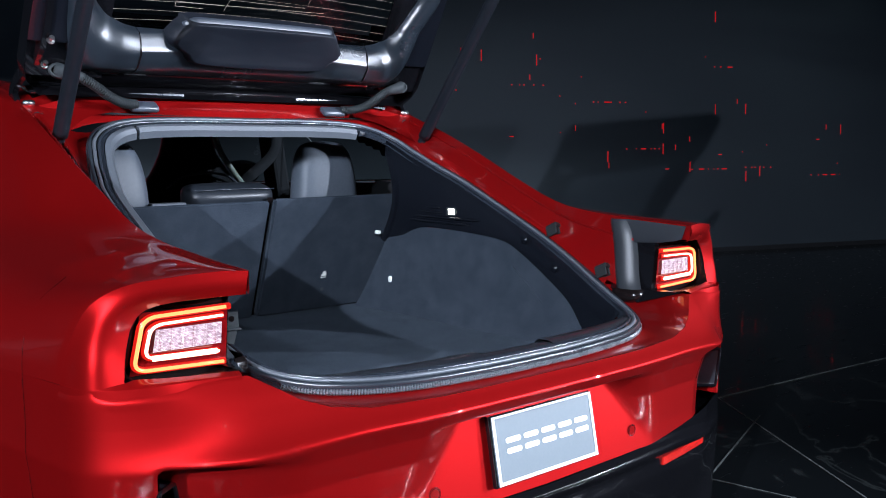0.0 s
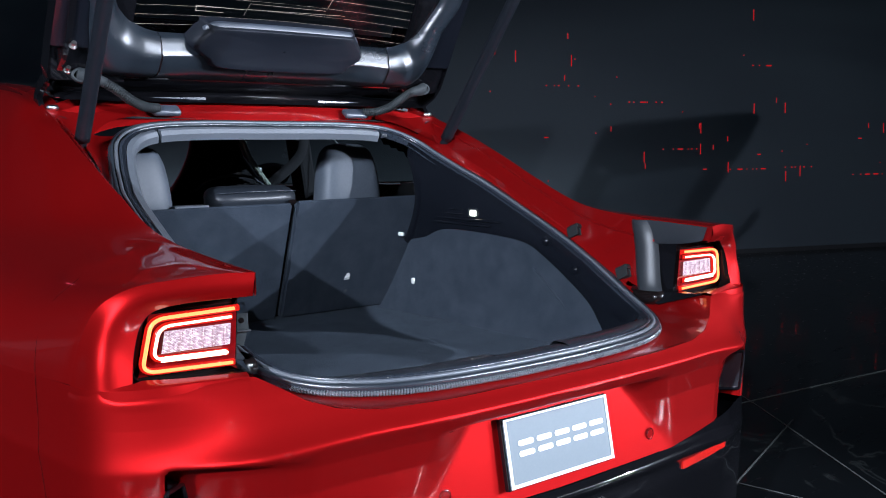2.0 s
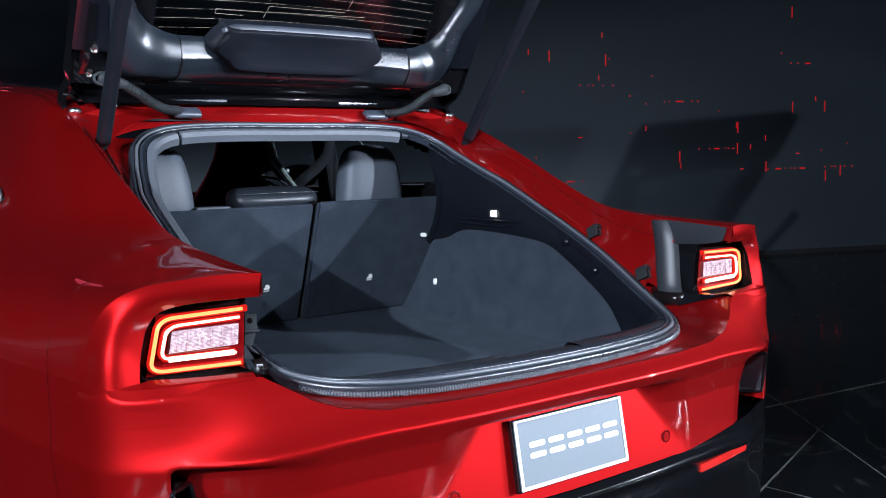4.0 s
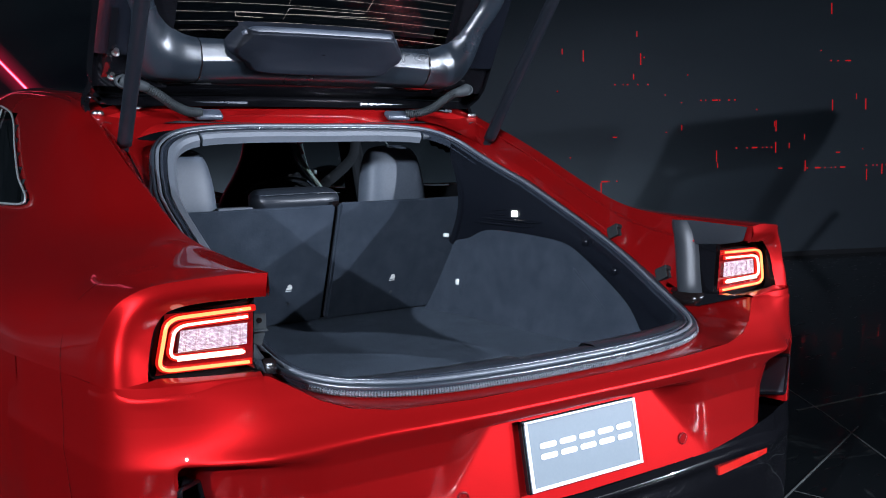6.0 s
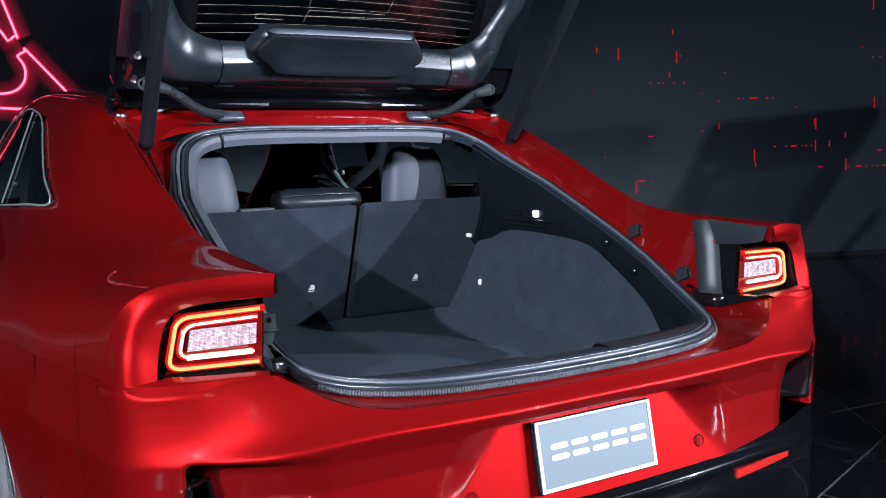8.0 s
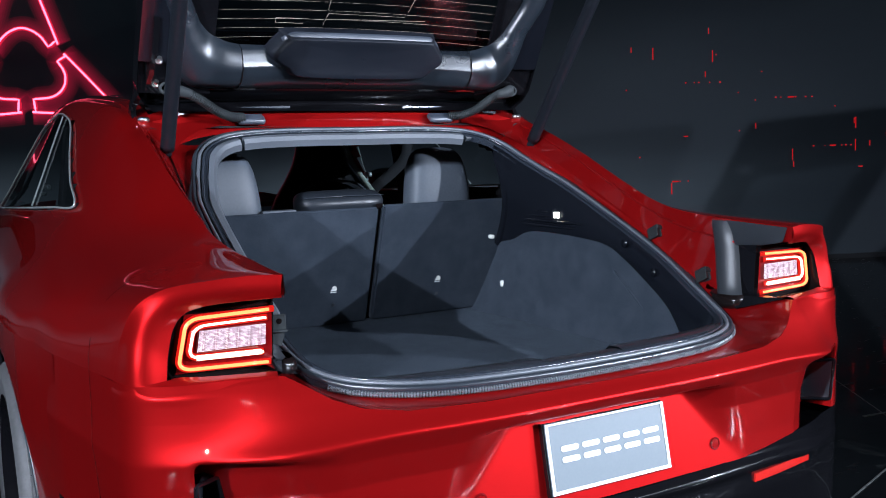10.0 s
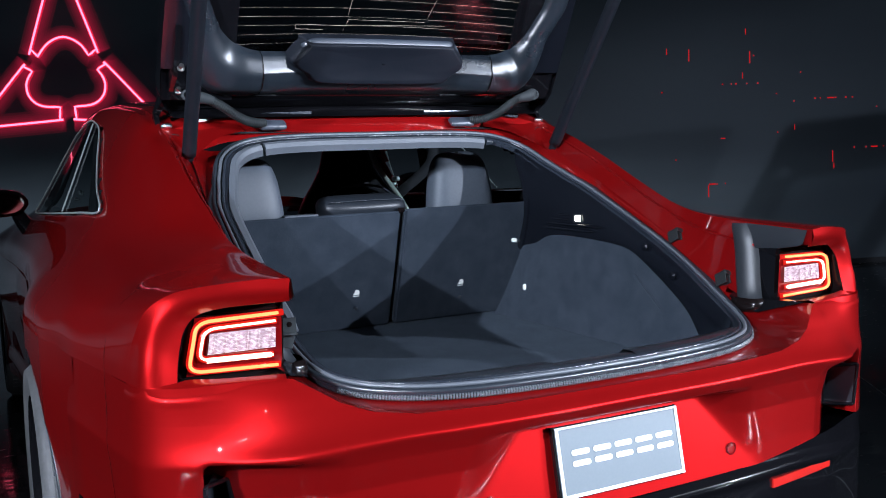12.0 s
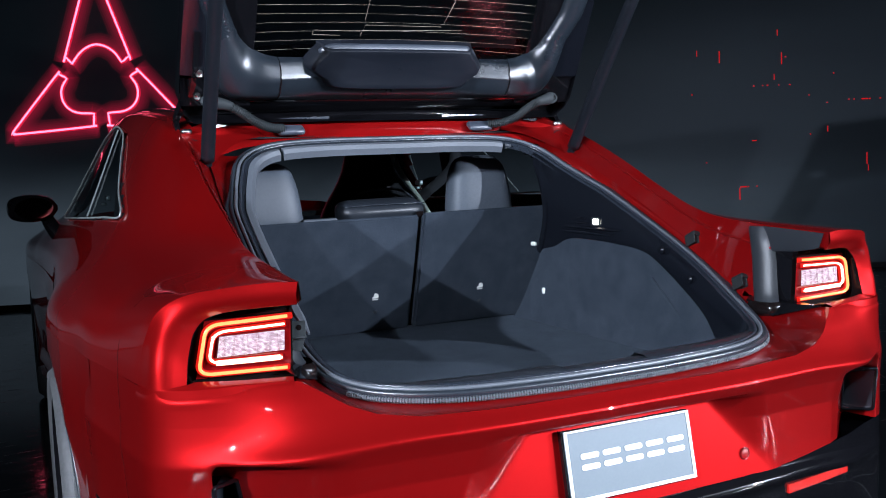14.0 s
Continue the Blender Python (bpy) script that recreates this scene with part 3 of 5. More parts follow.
def inset(path, d, lift=0.0):
    """The loop moved towards the middle of the opening by d and out of it by lift."""
    t = np.roll(path, -1, 0) - np.roll(path, 1, 0)
    t /= np.linalg.norm(t, axis=1)[:, None]
    inward = np.cross(t, OPEN_N)
    flip = np.sign(((SEAL_MID - path) * inward).sum(1).mean())
    inward = flip * inward / np.linalg.norm(inward, axis=1)[:, None]
    return path + inward * d + OPEN_N * lift


seal = tube("hatch_seal", inset(SEAL, -0.0125, 0.0), 0.0062, SEAL_RUBBER, car, "dark rubber seal round the hatch opening", 10, True, OPEN_N)
tube("seal_lip", inset(SEAL, -0.001, 0.004), 0.0046, TRIM_GREY, seal, "", 8, True, OPEN_N)
tube("seal_lip", inset(SEAL, 0.011, 0.002), 0.0036, RUBBER, seal, "", 8, True, OPEN_N)
sweep("seal_base", inset(SEAL, 0.002, -0.010), [(-0.022, -0.010), (0.022, -0.010), (0.022, 0.008), (-0.022, 0.008)], RUBBER, seal, "", True, OPEN_N, False)
for s in (1, -1):
    # broad soft flange of the seal along the shoulder, fading out at both ends
    run = [i for i in range(360) if SEAL[i][0] * s > 0.50 and 0.27 < SEAL[i][1] < 1.02]
    run.sort(key=lambda i: SEAL[i][1])
    a, b = inset(SEAL, -0.016, 0.001)[run], []
    for k, i in enumerate(run):
        w = 0.030 * float(step(0.27, 0.42, SEAL[i][1]) * step(1.02, 0.80, SEAL[i][1]))
        b.append(a[k] + np.array([s * w, 0, -0.16 * w]))
    a, b = spline(a, 60), spline(b, 60)
    loft("seal_flange", [a, a * 0.5 + b * 0.5 + OPEN_N * 0.004, b, b - OPEN_N * 0.02], SEAL_RUBBER, seal, "broad dark rubber flange beside the seal")
head = [i for i in range(360) if SEAL[i][2] > (1.13 if SEAL[i][0] > 0 else 0.86)]
order = sorted(head, key=lambda i: SEAL[i][0] if SEAL[i][2] > 1.26 else SEAL[i][0] * 3 + (1.3 - SEAL[i][2]) * 9 * np.sign(SEAL[i][0]))
trim_path = inset(SEAL, 0.036, -0.004)[order]
for a, b, mat in ((None, -0.366, TRIM_GREY), (-0.3645, 0.3645, TRIM_GREY), (0.366, None, SEAL_RUBBER)):
    piece = np.array([p for p in trim_path if (a is None or p[0] > a) and (b is None or p[0] < b) and (p[0] < 0 or p[2] > 1.262)])
    taper = [min(1.0, 0.25 + 0.15 * k) for k in range(len(piece))]
    taper = taper if a is None else (taper[::-1] if b is None else None)
    sweep("header_trim", piece, [(-0.010, -0.014), (0.013, -0.024), (0.013, -0.004), (0.004, 0.006), (-0.010, 0.006)], mat, car, "satin grey plastic strip inside the header", False, OPEN_N, False, taper)

# red sill ledge between the seal and the bumper's edge
low = [i for i in range(360) if SEAL[i][2] < 0.86]
low.sort(key=lambda i: SEAL[i][0])
inner = spline(inset(SEAL, -0.016, -0.016)[low], 161)


def edge_point(x):
    z = float(top_of_bumper(abs(x)))
    i = int(np.argmin(abs(PLAN[:, 0] + PLAN_N[:, 0] * bulge(z) * FADE - abs(x))))
    p = PLAN[i] + PLAN_N[i] * bulge(z) * FADE[i]
    return (x, p[1] + 0.001, z - 0.0005)


outer = spline([edge_point(x) for x in np.linspace(-0.66, 0.66, 67)], 161)
rows = []
for k in np.linspace(0, 1, 9):
    r = inner * (1 - k) + outer * k
    r[:, 2] -= 0.012 * math.sin(math.pi * k) * 0.6
    rows.append(r)
loft("sill_ledge", rows, RED, car, "red painted ledge below the hatch seal")

# ribbed strip under the seal along the sill
rib_path = [i for i in range(360) if SEAL[i][2] < 0.786]
rib_path.sort(key=lambda i: SEAL[i][0])
rib_line = spline(inset(SEAL, -0.0205, -0.009)[rib_path], 1600)
sweep("ribbed_strip", rib_line, circle(0.0062, 8), RIB_GREY, car, "ribbed dark rubber strip along the boot sill", False, OPEN_N, False, [1.0 if i % 8 < 4 else 0.60 for i in range(1600)])

# quarter panels, sides and roof rails: control rows from the tail forward, each from the gutter over the crest to the flank
SIDE = [
    [(0.648, 0.072, 0.975), (0.650, 0.070, 1.008), (0.700, 0.082, 1.010), (0.770, 0.104, 1.005), (0.838, 0.134, 0.994), (0.882, 0.168, 0.964), (0.902, 0.196, 0.915), (0.911, 0.212, 0.870), (0.917, 0.222, 0.830)],
    [(0.640, 0.11, 0.93), (0.649, 0.11, 1.010), (0.700, 0.115, 1.013), (0.770, 0.135, 1.007), (0.841, 0.162, 0.994), (0.887, 0.200, 0.962), (0.909, 0.230, 0.912), (0.918, 0.245, 0.870), (0.923, 0.255, 0.830)],
    [(0.615, 0.24, 0.83), (0.644, 0.24, 1.018), (0.695, 0.24, 1.020), (0.770, 0.25, 1.010), (0.848, 0.265, 0.990), (0.895, 0.29, 0.957), (0.920, 0.31, 0.910), (0.931, 0.325, 0.870), (0.936, 0.335, 0.830)],
    [(0.605, 0.42, 0.905), (0.640, 0.42, 1.034), (0.690, 0.42, 1.030), (0.770, 0.42, 1.010), (0.855, 0.43, 0.984), (0.908, 0.44, 0.950), (0.938, 0.45, 0.908), (0.953, 0.46, 0.870), (0.957, 0.46, 0.830)],
    [(0.603, 0.55, 0.972), (0.643, 0.55, 1.063), (0.692, 0.55, 1.045), (0.775, 0.55, 1.022), (0.862, 0.555, 0.988), (0.920, 0.56, 0.950), (0.955, 0.57, 0.908), (0.971, 0.57, 0.870), (0.976, 0.57, 0.830)],
    [(0.602, 0.70, 1.045), (0.645, 0.70, 1.124), (0.695, 0.70, 1.084), (0.782, 0.70, 1.040), (0.868, 0.70, 0.995), (0.930, 0.70, 0.952), (0.970, 0.70, 0.910), (0.987, 0.70, 0.870), (0.990, 0.70, 0.830)],
    [(0.600, 0.87, 1.125), (0.650, 0.87, 1.199), (0.700, 0.87, 1.155), (0.788, 0.87, 1.066), (0.872, 0.87, 1.005), (0.937, 0.87, 0.957), (0.981, 0.87, 0.912), (1.008, 0.87, 0.872), (1.016, 0.87, 0.830)],
    [(0.585, 1.03, 1.200), (0.648, 1.03, 1.266), (0.700, 1.03, 1.218), (0.795, 1.03, 1.092), (0.874, 1.03, 1.018), (0.941, 1.03, 0.962), (0.987, 1.03, 0.915), (1.018, 1.03, 0.873), (1.027, 1.03, 0.830)],
    [(0.580, 1.16, 1.270), (0.640, 1.18, 1.322), (0.695, 1.18, 1.285), (0.802, 1.18, 1.112), (0.872, 1.18, 1.030), (0.942, 1.18, 0.965), (0.988, 1.18, 0.917), (1.020, 1.18, 0.874), (1.031, 1.18, 0.830)],
    [(0.600, 1.30, 1.372), (0.640, 1.33, 1.375), (0.692, 1.33, 1.340), (0.812, 1.33, 1.112), (0.868, 1.33, 1.040), (0.938, 1.33, 0.966), (0.984, 1.33, 0.918), (1.013, 1.33, 0.875), (1.022, 1.33, 0.830)],
    [(0.598, 1.65, 1.425), (0.632, 1.65, 1.420), (0.690, 1.65, 1.378), (0.832, 1.65, 1.100), (0.872, 1.65, 1.042), (0.930, 1.65, 0.964), (0.968, 1.65, 0.918), (0.984, 1.65, 0.875), (0.988, 1.65, 0.830)],
    [(0.598, 2.30, 1.470), (0.630, 2.30, 1.463), (0.686, 2.30, 1.415), (0.845, 2.30, 1.085), (0.876, 2.30, 1.038), (0.920, 2.30, 0.962), (0.946, 2.30, 0.918), (0.955, 2.30, 0.875), (0.957, 2.30, 0.830)],
    [(0.590, 2.90, 1.440), (0.622, 2.90, 1.430), (0.690, 2.90, 1.360), (0.850, 2.90, 1.068), (0.882, 2.90, 1.028), (0.924, 2.90, 0.958), (0.948, 2.90, 0.918), (0.957, 2.90, 0.875), (0.960, 2.90, 0.830)],
    [(0.560, 3.45, 1.220), (0.620, 3.45, 1.190), (0.730, 3.45, 1.110), (0.852, 3.45, 1.040), (0.890, 3.45, 1.012), (0.938, 3.45, 0.955), (0.966, 3.45, 0.916), (0.978, 3.45, 0.875), (0.982, 3.45, 0.830)],
    [(0.500, 4.10, 1.000), (0.640, 4.10, 0.995), (0.760, 4.10, 0.985), (0.860, 4.10, 0.970), (0.910, 4.10, 0.950), (0.960, 4.10, 0.925), (0.992, 4.10, 0.900), (1.006, 4.10, 0.870), (1.010, 4.10, 0.830)],
    [(0.500, 4.90, 0.860), (0.620, 4.90, 0.855), (0.720, 4.90, 0.848), (0.800, 4.90, 0.840), (0.840, 4.90, 0.830), (0.870, 4.90, 0.815), (0.890, 4.90, 0.795), (0.900, 4.90, 0.775), (0.905, 4.90, 0.750)],
]


RAIL = np.array([r[2] for r in SIDE])
BELT = np.array([r[3] for r in SIDE])
WINDOW = [(1.205, -0.05), (1.40, 0.24), (1.60, 0.54), (1.85, 0.86), (2.05, 0.96), (2.25, 0.98), (2.55, 0.97), (2.72, 0.90), (2.82, 0.52), (2.88, 0.10), (2.90, -0.04)]


def in_window(p):
    """Inside the side window's opening."""
    y, z = p[1], p[2]
    zb, zr = np.interp(y, BELT[:, 1], BELT[:, 2]), np.interp(y, RAIL[:, 1], RAIL[:, 2])
    f = (z - zb) / max(zr - zb, 1e-6)
    ys = [a for a, _ in WINDOW]
    return ys[0] < y < ys[-1] and -0.06 < f < np.interp(y, ys, [b for _, b in WINDOW]) and abs(p[0]) > 0.58


def at_screen(p):
    """The windscreen's opening, inside the slim front pillars."""
    return 2.98 < p[1] < 3.95 and p[2] > 1.0 and abs(p[0]) < np.interp(p[1], [2.9, 3.45, 3.95], [0.665, 0.735, 0.80])


def at_lamp(p):
    """The open inner shoulder beside the tail lamp."""
    return p[1] < 0.27 and p[2] < 0.985 and abs(p[0]) < 0.6465


def pierced(name, rows, mat, label):
    rows = np.asarray(rows, float)
    flat_rows = rows.reshape(-1, 3)
    kept = [f for f in grid_faces(rows.shape[0], rows.shape[1]) if not in_window(flat_rows[list(f)].mean(0)) and not at_lamp(flat_rows[list(f)].mean(0)) and not at_screen(flat_rows[list(f)].mean(0))]
    return sheet(name, flat_rows, kept, mat, car, label)


def by_segment(points, n, first=()):
    """A smooth curve through the points with n steps in each stretch between two of them."""
    p = np.asarray(points, float)
    q = np.vstack([2 * p[0] - p[1], p, 2 * p[-1] - p[-2]])
    out = []
    for i in range(len(p) - 1):
        a, b, c, d = q[i:i + 4]
        for t in (list(first) if i == 0 else []) + list(np.linspace(0, 1, n, endpoint=False)):
            out.append((t if i == 0 else 1.0, 0.5 * (2 * b + (c - a) * t + (2 * a - 5 * b + 4 * c - d) * t * t + (3 * b - a - 3 * c + d) * t ** 3)))
    out.append((1.0, p[-1]))
    return np.array([v for _, v in sorted(out[:n + len(first)], key=lambda e: e[0])] + [v for _, v in out[n + len(first):]])


def flank(s, rows, name, label):
    """The inner wall is straight up to the crest, which stays one sharp line along the car."""
    grid = []
    for r in mirrored(rows, s):
        wall_part = [r[0] + (r[1] - r[0]) * k for k in list(np.linspace(0, 0.94, 10)) + [0.985]]
        grid.append(np.vstack([wall_part, by_segment(r[1:], 8, (0.02, 0.05))]))
    grid = np.array(grid)
    fine_rows = np.array([by_segment(grid[:, c], 12) for c in range(grid.shape[1])]).transpose(1, 0, 2)
    return pierced(name, fine_rows, RED, label)


for s in (1, -1):
    flank(s, SIDE, "quarter_panel", "glossy red quarter panel and flank")
    # rear return of the panel round the tail lamp
    top_edge = np.array(SIDE[0])
    under = np.array([(0.648, 0.083, 0.968), (0.648, 0.084, 0.966), (0.700, 0.097, 0.965), (0.760, 0.124, 0.960), (0.800, 0.147, 0.948), (0.822, 0.150, 0.925), (0.832, 0.149, 0.895), (0.838, 0.147, 0.865), (0.842, 0.142, 0.834)])
    out_x, out_y = [0.004, 0.004, 0.004, 0.004, 0.007, 0.012, 0.016, 0.0175, 0.016], [0.006, 0.006, 0.006, 0.006, 0.009, 0.015, 0.022, 0.032, 0.036]
    bulged = (top_edge + under) / 2 + np.array([(a, -b, -0.002) for a, b in zip(out_x, out_y)])  # the soft corner between rear face and flank
    loft("lamp_surround", smooth_rows(mirrored([top_edge[1:], bulged[1:], under[1:]], s), 12, 64), RED, car, "red return of the panel above the tail lamp")
    # the red foot between the lamp's mouth and the bumper
    foot = spline([top_edge[8], bulged[8], under[8], (0.825, 0.136, 0.838), (0.780, 0.122, 0.836), (0.720, 0.106, 0.835), (0.660, 0.094, 0.834)], 60)
    apron = [foot]
    for z, proud in ((0.812, 0.0015), (0.796, 0.0015), (0.780, 0.0010), (0.764, 0.0004)):
        row = []
        for p in foot:
            i = int(np.argmin(((PLAN - p[:2]) ** 2).sum(1)))
            x, y = skin(i, z)
            row.append((x + PLAN_N[i, 0] * proud, y + PLAN_N[i, 1] * proud, z))
        apron.append(np.array(row))
    roll = step(0.86, 0.79, foot[:, 0])[:, None]
    apron.insert(1, foot * 0.55 + apron[1] * 0.45 + roll * np.array([0.0, -0.005, 0.004]))
    loft("lamp_foot", smooth_rows(mirrored(apron, s), 20, 60), RED, car, "red frame below the tail lamp")
    # inner end of the tail lip
    end = mirrored([(0.6485, 0.071, 1.008), (0.6485, 0.072, 0.975), (0.6485, 0.082, 0.971), (0.6485, 0.20, 0.965), (0.6485, 0.20, 1.015)], s)
    sheet("lip_end", end, [tuple(range(5))], RED, car, "", False)

# red gutter between the hatch seal and the shoulder's inner wall
INNER = np.array([r[0] for r in SIDE[2:10]])
for s in (1, -1):
    run = [i for i in range(360) if SEAL[i][0] * s > 0.44 and 0.30 < SEAL[i][1] < 1.145]
    run.sort(key=lambda i: SEAL[i][1] + SEAL[i][2])
    near = inset(SEAL, -0.014, -0.012)[run]
    far = np.array([(s * (np.interp(p[1], INNER[:, 1], INNER[:, 0]) + 0.004), p[1], np.interp(p[1], INNER[:, 1], INNER[:, 2]) + 0.012) for p in near])
    rows = [near * (1 - k) + far * k - OPEN_N * 0.012 * math.sin(math.pi * k) for k in np.linspace(0, 1, 7)]
    loft("gutter", rows, RED, car, "red painted gutter beside the hatch seal")

# lower flanks with the wheel arches
SKIRT = np.array([r[8] for r in SIDE])
for s in (1, -1):
    ys = np.linspace(0.57, 4.88, 336)
    zs = np.linspace(0.833, 0.20, 60)
    pts = []
    for z in zs:
        lean = float(np.interp(z, [0.20, 0.30, 0.36, 0.48, 0.62, 0.75, 0.833], [-0.045, -0.015, -0.030, -0.016, 0.000, 0.004, 0.0]))
        for y in ys:
            near = max(math.exp(-((y - c) / 0.50) ** 4) for c in (1.17, 4.24))
            pts.append((s * (float(np.interp(y, SKIRT[:, 1], SKIRT[:, 0])) + lean * (1 - 0.8 * near) * float(step(0.60, 0.95, y)) - 0.003 * float(step(0.70, 0.58, y))), y, z))
    faces = []
    for f in grid_faces(60, 336):
        mid = np.mean([pts[k] for k in f], axis=0)
        if all(math.hypot(mid[1] - c, mid[2] - 0.363) > 0.395 for c in (1.17, 4.24)):
            faces.append(f)
    sheet("lower_flank", pts, faces, RED, car, "red lower flank with round wheel arches")
    for centre in (1.17, 4.24):
        arch = [(s * (float(np.interp(centre - 0.397 * math.cos(a), SKIRT[:, 1], SKIRT[:, 0])) - 0.004), centre - 0.397 * math.cos(a), 0.363 + 0.397 * math.sin(a)) for a in np.linspace(-0.3, math.pi + 0.3, 50)]
        tube("arch_lip", arch, 0.005, BLACK_PLASTIC, car, "black rubber edge of the wheel arch", 8, False, (s, 0, 0))
        inner_arch = [(s * 0.70, p[1], p[2]) for p in arch]
        loft("arch_liner", [arch, inner_arch], BLACK_PLASTIC, car, "black wheel arch liner")

# wheels
for s in (1, -1):
    for yc, track in ((1.17, 0.890), (4.24, 0.852)):
        wheel = linked("wheel", None, car)
        prof = [(-0.14, 0.30), (-0.145, 0.330), (-0.125, 0.348), (-0.06, 0.351), (0.0, 0.351), (0.06, 0.351), (0.125, 0.348), (0.145, 0.330), (0.14, 0.30), (0.125, 0.255)]
        rows = []
        for k in range(97):
            a = 2 * math.pi * k / 96
            rows.append([(s * (track + w), yc + r * math.cos(a), 0.363 + r * math.sin(a)) for w, r in prof])
        loft("tyre", rows, TYRE, wheel, "black road tyre with cut tread")
        rim = []
        for k in range(61):
            a = 2 * math.pi * k / 60
            rim.append([(s * (track + w), yc + r * math.cos(a), 0.363 + r * math.sin(a)) for w, r in ((0.138, 0.262), (0.125, 0.25), (0.06, 0.23), (0.05, 0.05), (0.07, 0.0))])
        loft("rim", rim, GLOSS_BLACK, wheel, "gloss black alloy rim")
        bm = bmesh.new()
        for k in range(72):
            for w0, w1, shift in ((-0.118, -0.064, 0), (-0.052, -0.004, 0.5), (0.004, 0.052, 0), (0.064, 0.118, 0.5)):
                a0, a1 = 2 * math.pi * (k + shift + 0.07) / 72, 2 * math.pi * (k + shift + 0.93) / 72
                loop = []
                for r in (0.347, 0.366):
                    for w, a in ((w0, a0), (w1, a0), (w1, a1), (w0, a1)):
                        loop.append(bm.verts.new((s * (track + w), yc + (r - 0.004 * (abs(w) > 0.1)) * math.cos(a), 0.363 + (r - 0.004 * (abs(w) > 0.1)) * math.sin(a))))
                for f in ((4, 5, 6, 7), (0, 1, 5, 4), (1, 2, 6, 5), (2, 3, 7, 6), (3, 0, 4, 7)):
                    bm.faces.new([loop[i] for i in f])
        tread = part("tread", bm, TYRE, wheel, "worn grey tread blocks")
        tread["kind"] = "stuff"

# roof and header
roof_rows = []
for y, z, w in ((1.224, 1.368, 0.60), (1.30, 1.392, 0.60), (1.65, 1.432, 0.60), (2.30, 1.476, 0.60), (2.90, 1.446, 0.592), (3.00, 1.43, 0.59)):
    roof_rows.append([(x, y + 0.03 * (x / 0.6) ** 2, z + 0.012 * (1 - (x / 0.6) ** 2)) for x in np.linspace(-w, w, 33)])
loft("roof", smooth_rows(roof_rows, 40, 33), ROOF_GLASS, car, "gloss black glass roof", True, 0.006)
head_rows = []
for y, z in ((1.228, 1.370), (1.223, 1.358), (1.217, 1.343), (1.209, 1.328), (1.200, 1.308), (1.190, 1.286)):
    head_rows.append([(x, y + 0.03 * (x / 0.6) ** 2 - 0.05 * step(0.42, 0.62, abs(x)), z + 0.006 * (1 - (x / 0.6) ** 2) - 0.045 * step(0.42, 0.64, abs(x))) for x in np.linspace(-0.63, 0.63, 49)])
loft("roof_header", smooth_rows(head_rows, 16, 49), RED, car, "red painted header above the hatch opening")
for s in (1, -1):
    strip = [(s * x, 1.214 + 0.03 * (x / 0.6) ** 2 - 0.04 * float(step(0.42, 0.62, x)), 1.369 - 0.010 * (x / 0.55) ** 2 - 0.018 * float(step(0.42, 0.62, x))) for x in np.linspace(0.19, 0.54, 14)]
    sweep("roof_strip", strip, [(-0.007, -0.004), (0.007, -0.004), (0.007, 0.005), (-0.007, 0.005)], RUBBER, car, "grey rubber strip at the roof's rear edge", False, (0, 0, 1), False)
    # drip channel corner behind the hinge, red
    ch = [[(s * x, y, z) for x, y, z in r] for r in (
        [(0.40, 1.20, 1.318), (0.48, 1.185, 1.300), (0.545, 1.135, 1.262), (0.585, 1.06, 1.215), (0.600, 0.95, 1.160)],
        [(0.42, 1.235, 1.345), (0.52, 1.215, 1.325), (0.590, 1.155, 1.285), (0.615, 1.08, 1.235), (0.618, 0.96, 1.175)],
        [(0.44, 1.262, 1.372), (0.56, 1.25, 1.362), (0.640, 1.20, 1.328), (0.650, 1.10, 1.288), (0.648, 0.97, 1.235)])]
    loft("drip_channel", smooth_rows(ch, 14, 30), RED, car, "red drip channel at the hatch corner")

# uneven seam bead on the inner shoulder, beside the seal
for s in (1, -1):
    bead = []
    for k, r in enumerate(SIDE[2:9]):
        lo, hi = np.array(r[0]), np.array(r[1])
        bead.append(lo * 0.30 + hi * 0.70 + np.array([-0.002, 0, 0]))
    line = spline(mirrored(bead, s), 140)
    random.seed(5)
    sizes = [0.6 + 0.8 * random.random() ** 2 for _ in range(140)]
    tube("seam_bead", line, 0.0042, RED, car, "uneven painted seam bead", 6, False, (s, 0, 0.2), sizes)

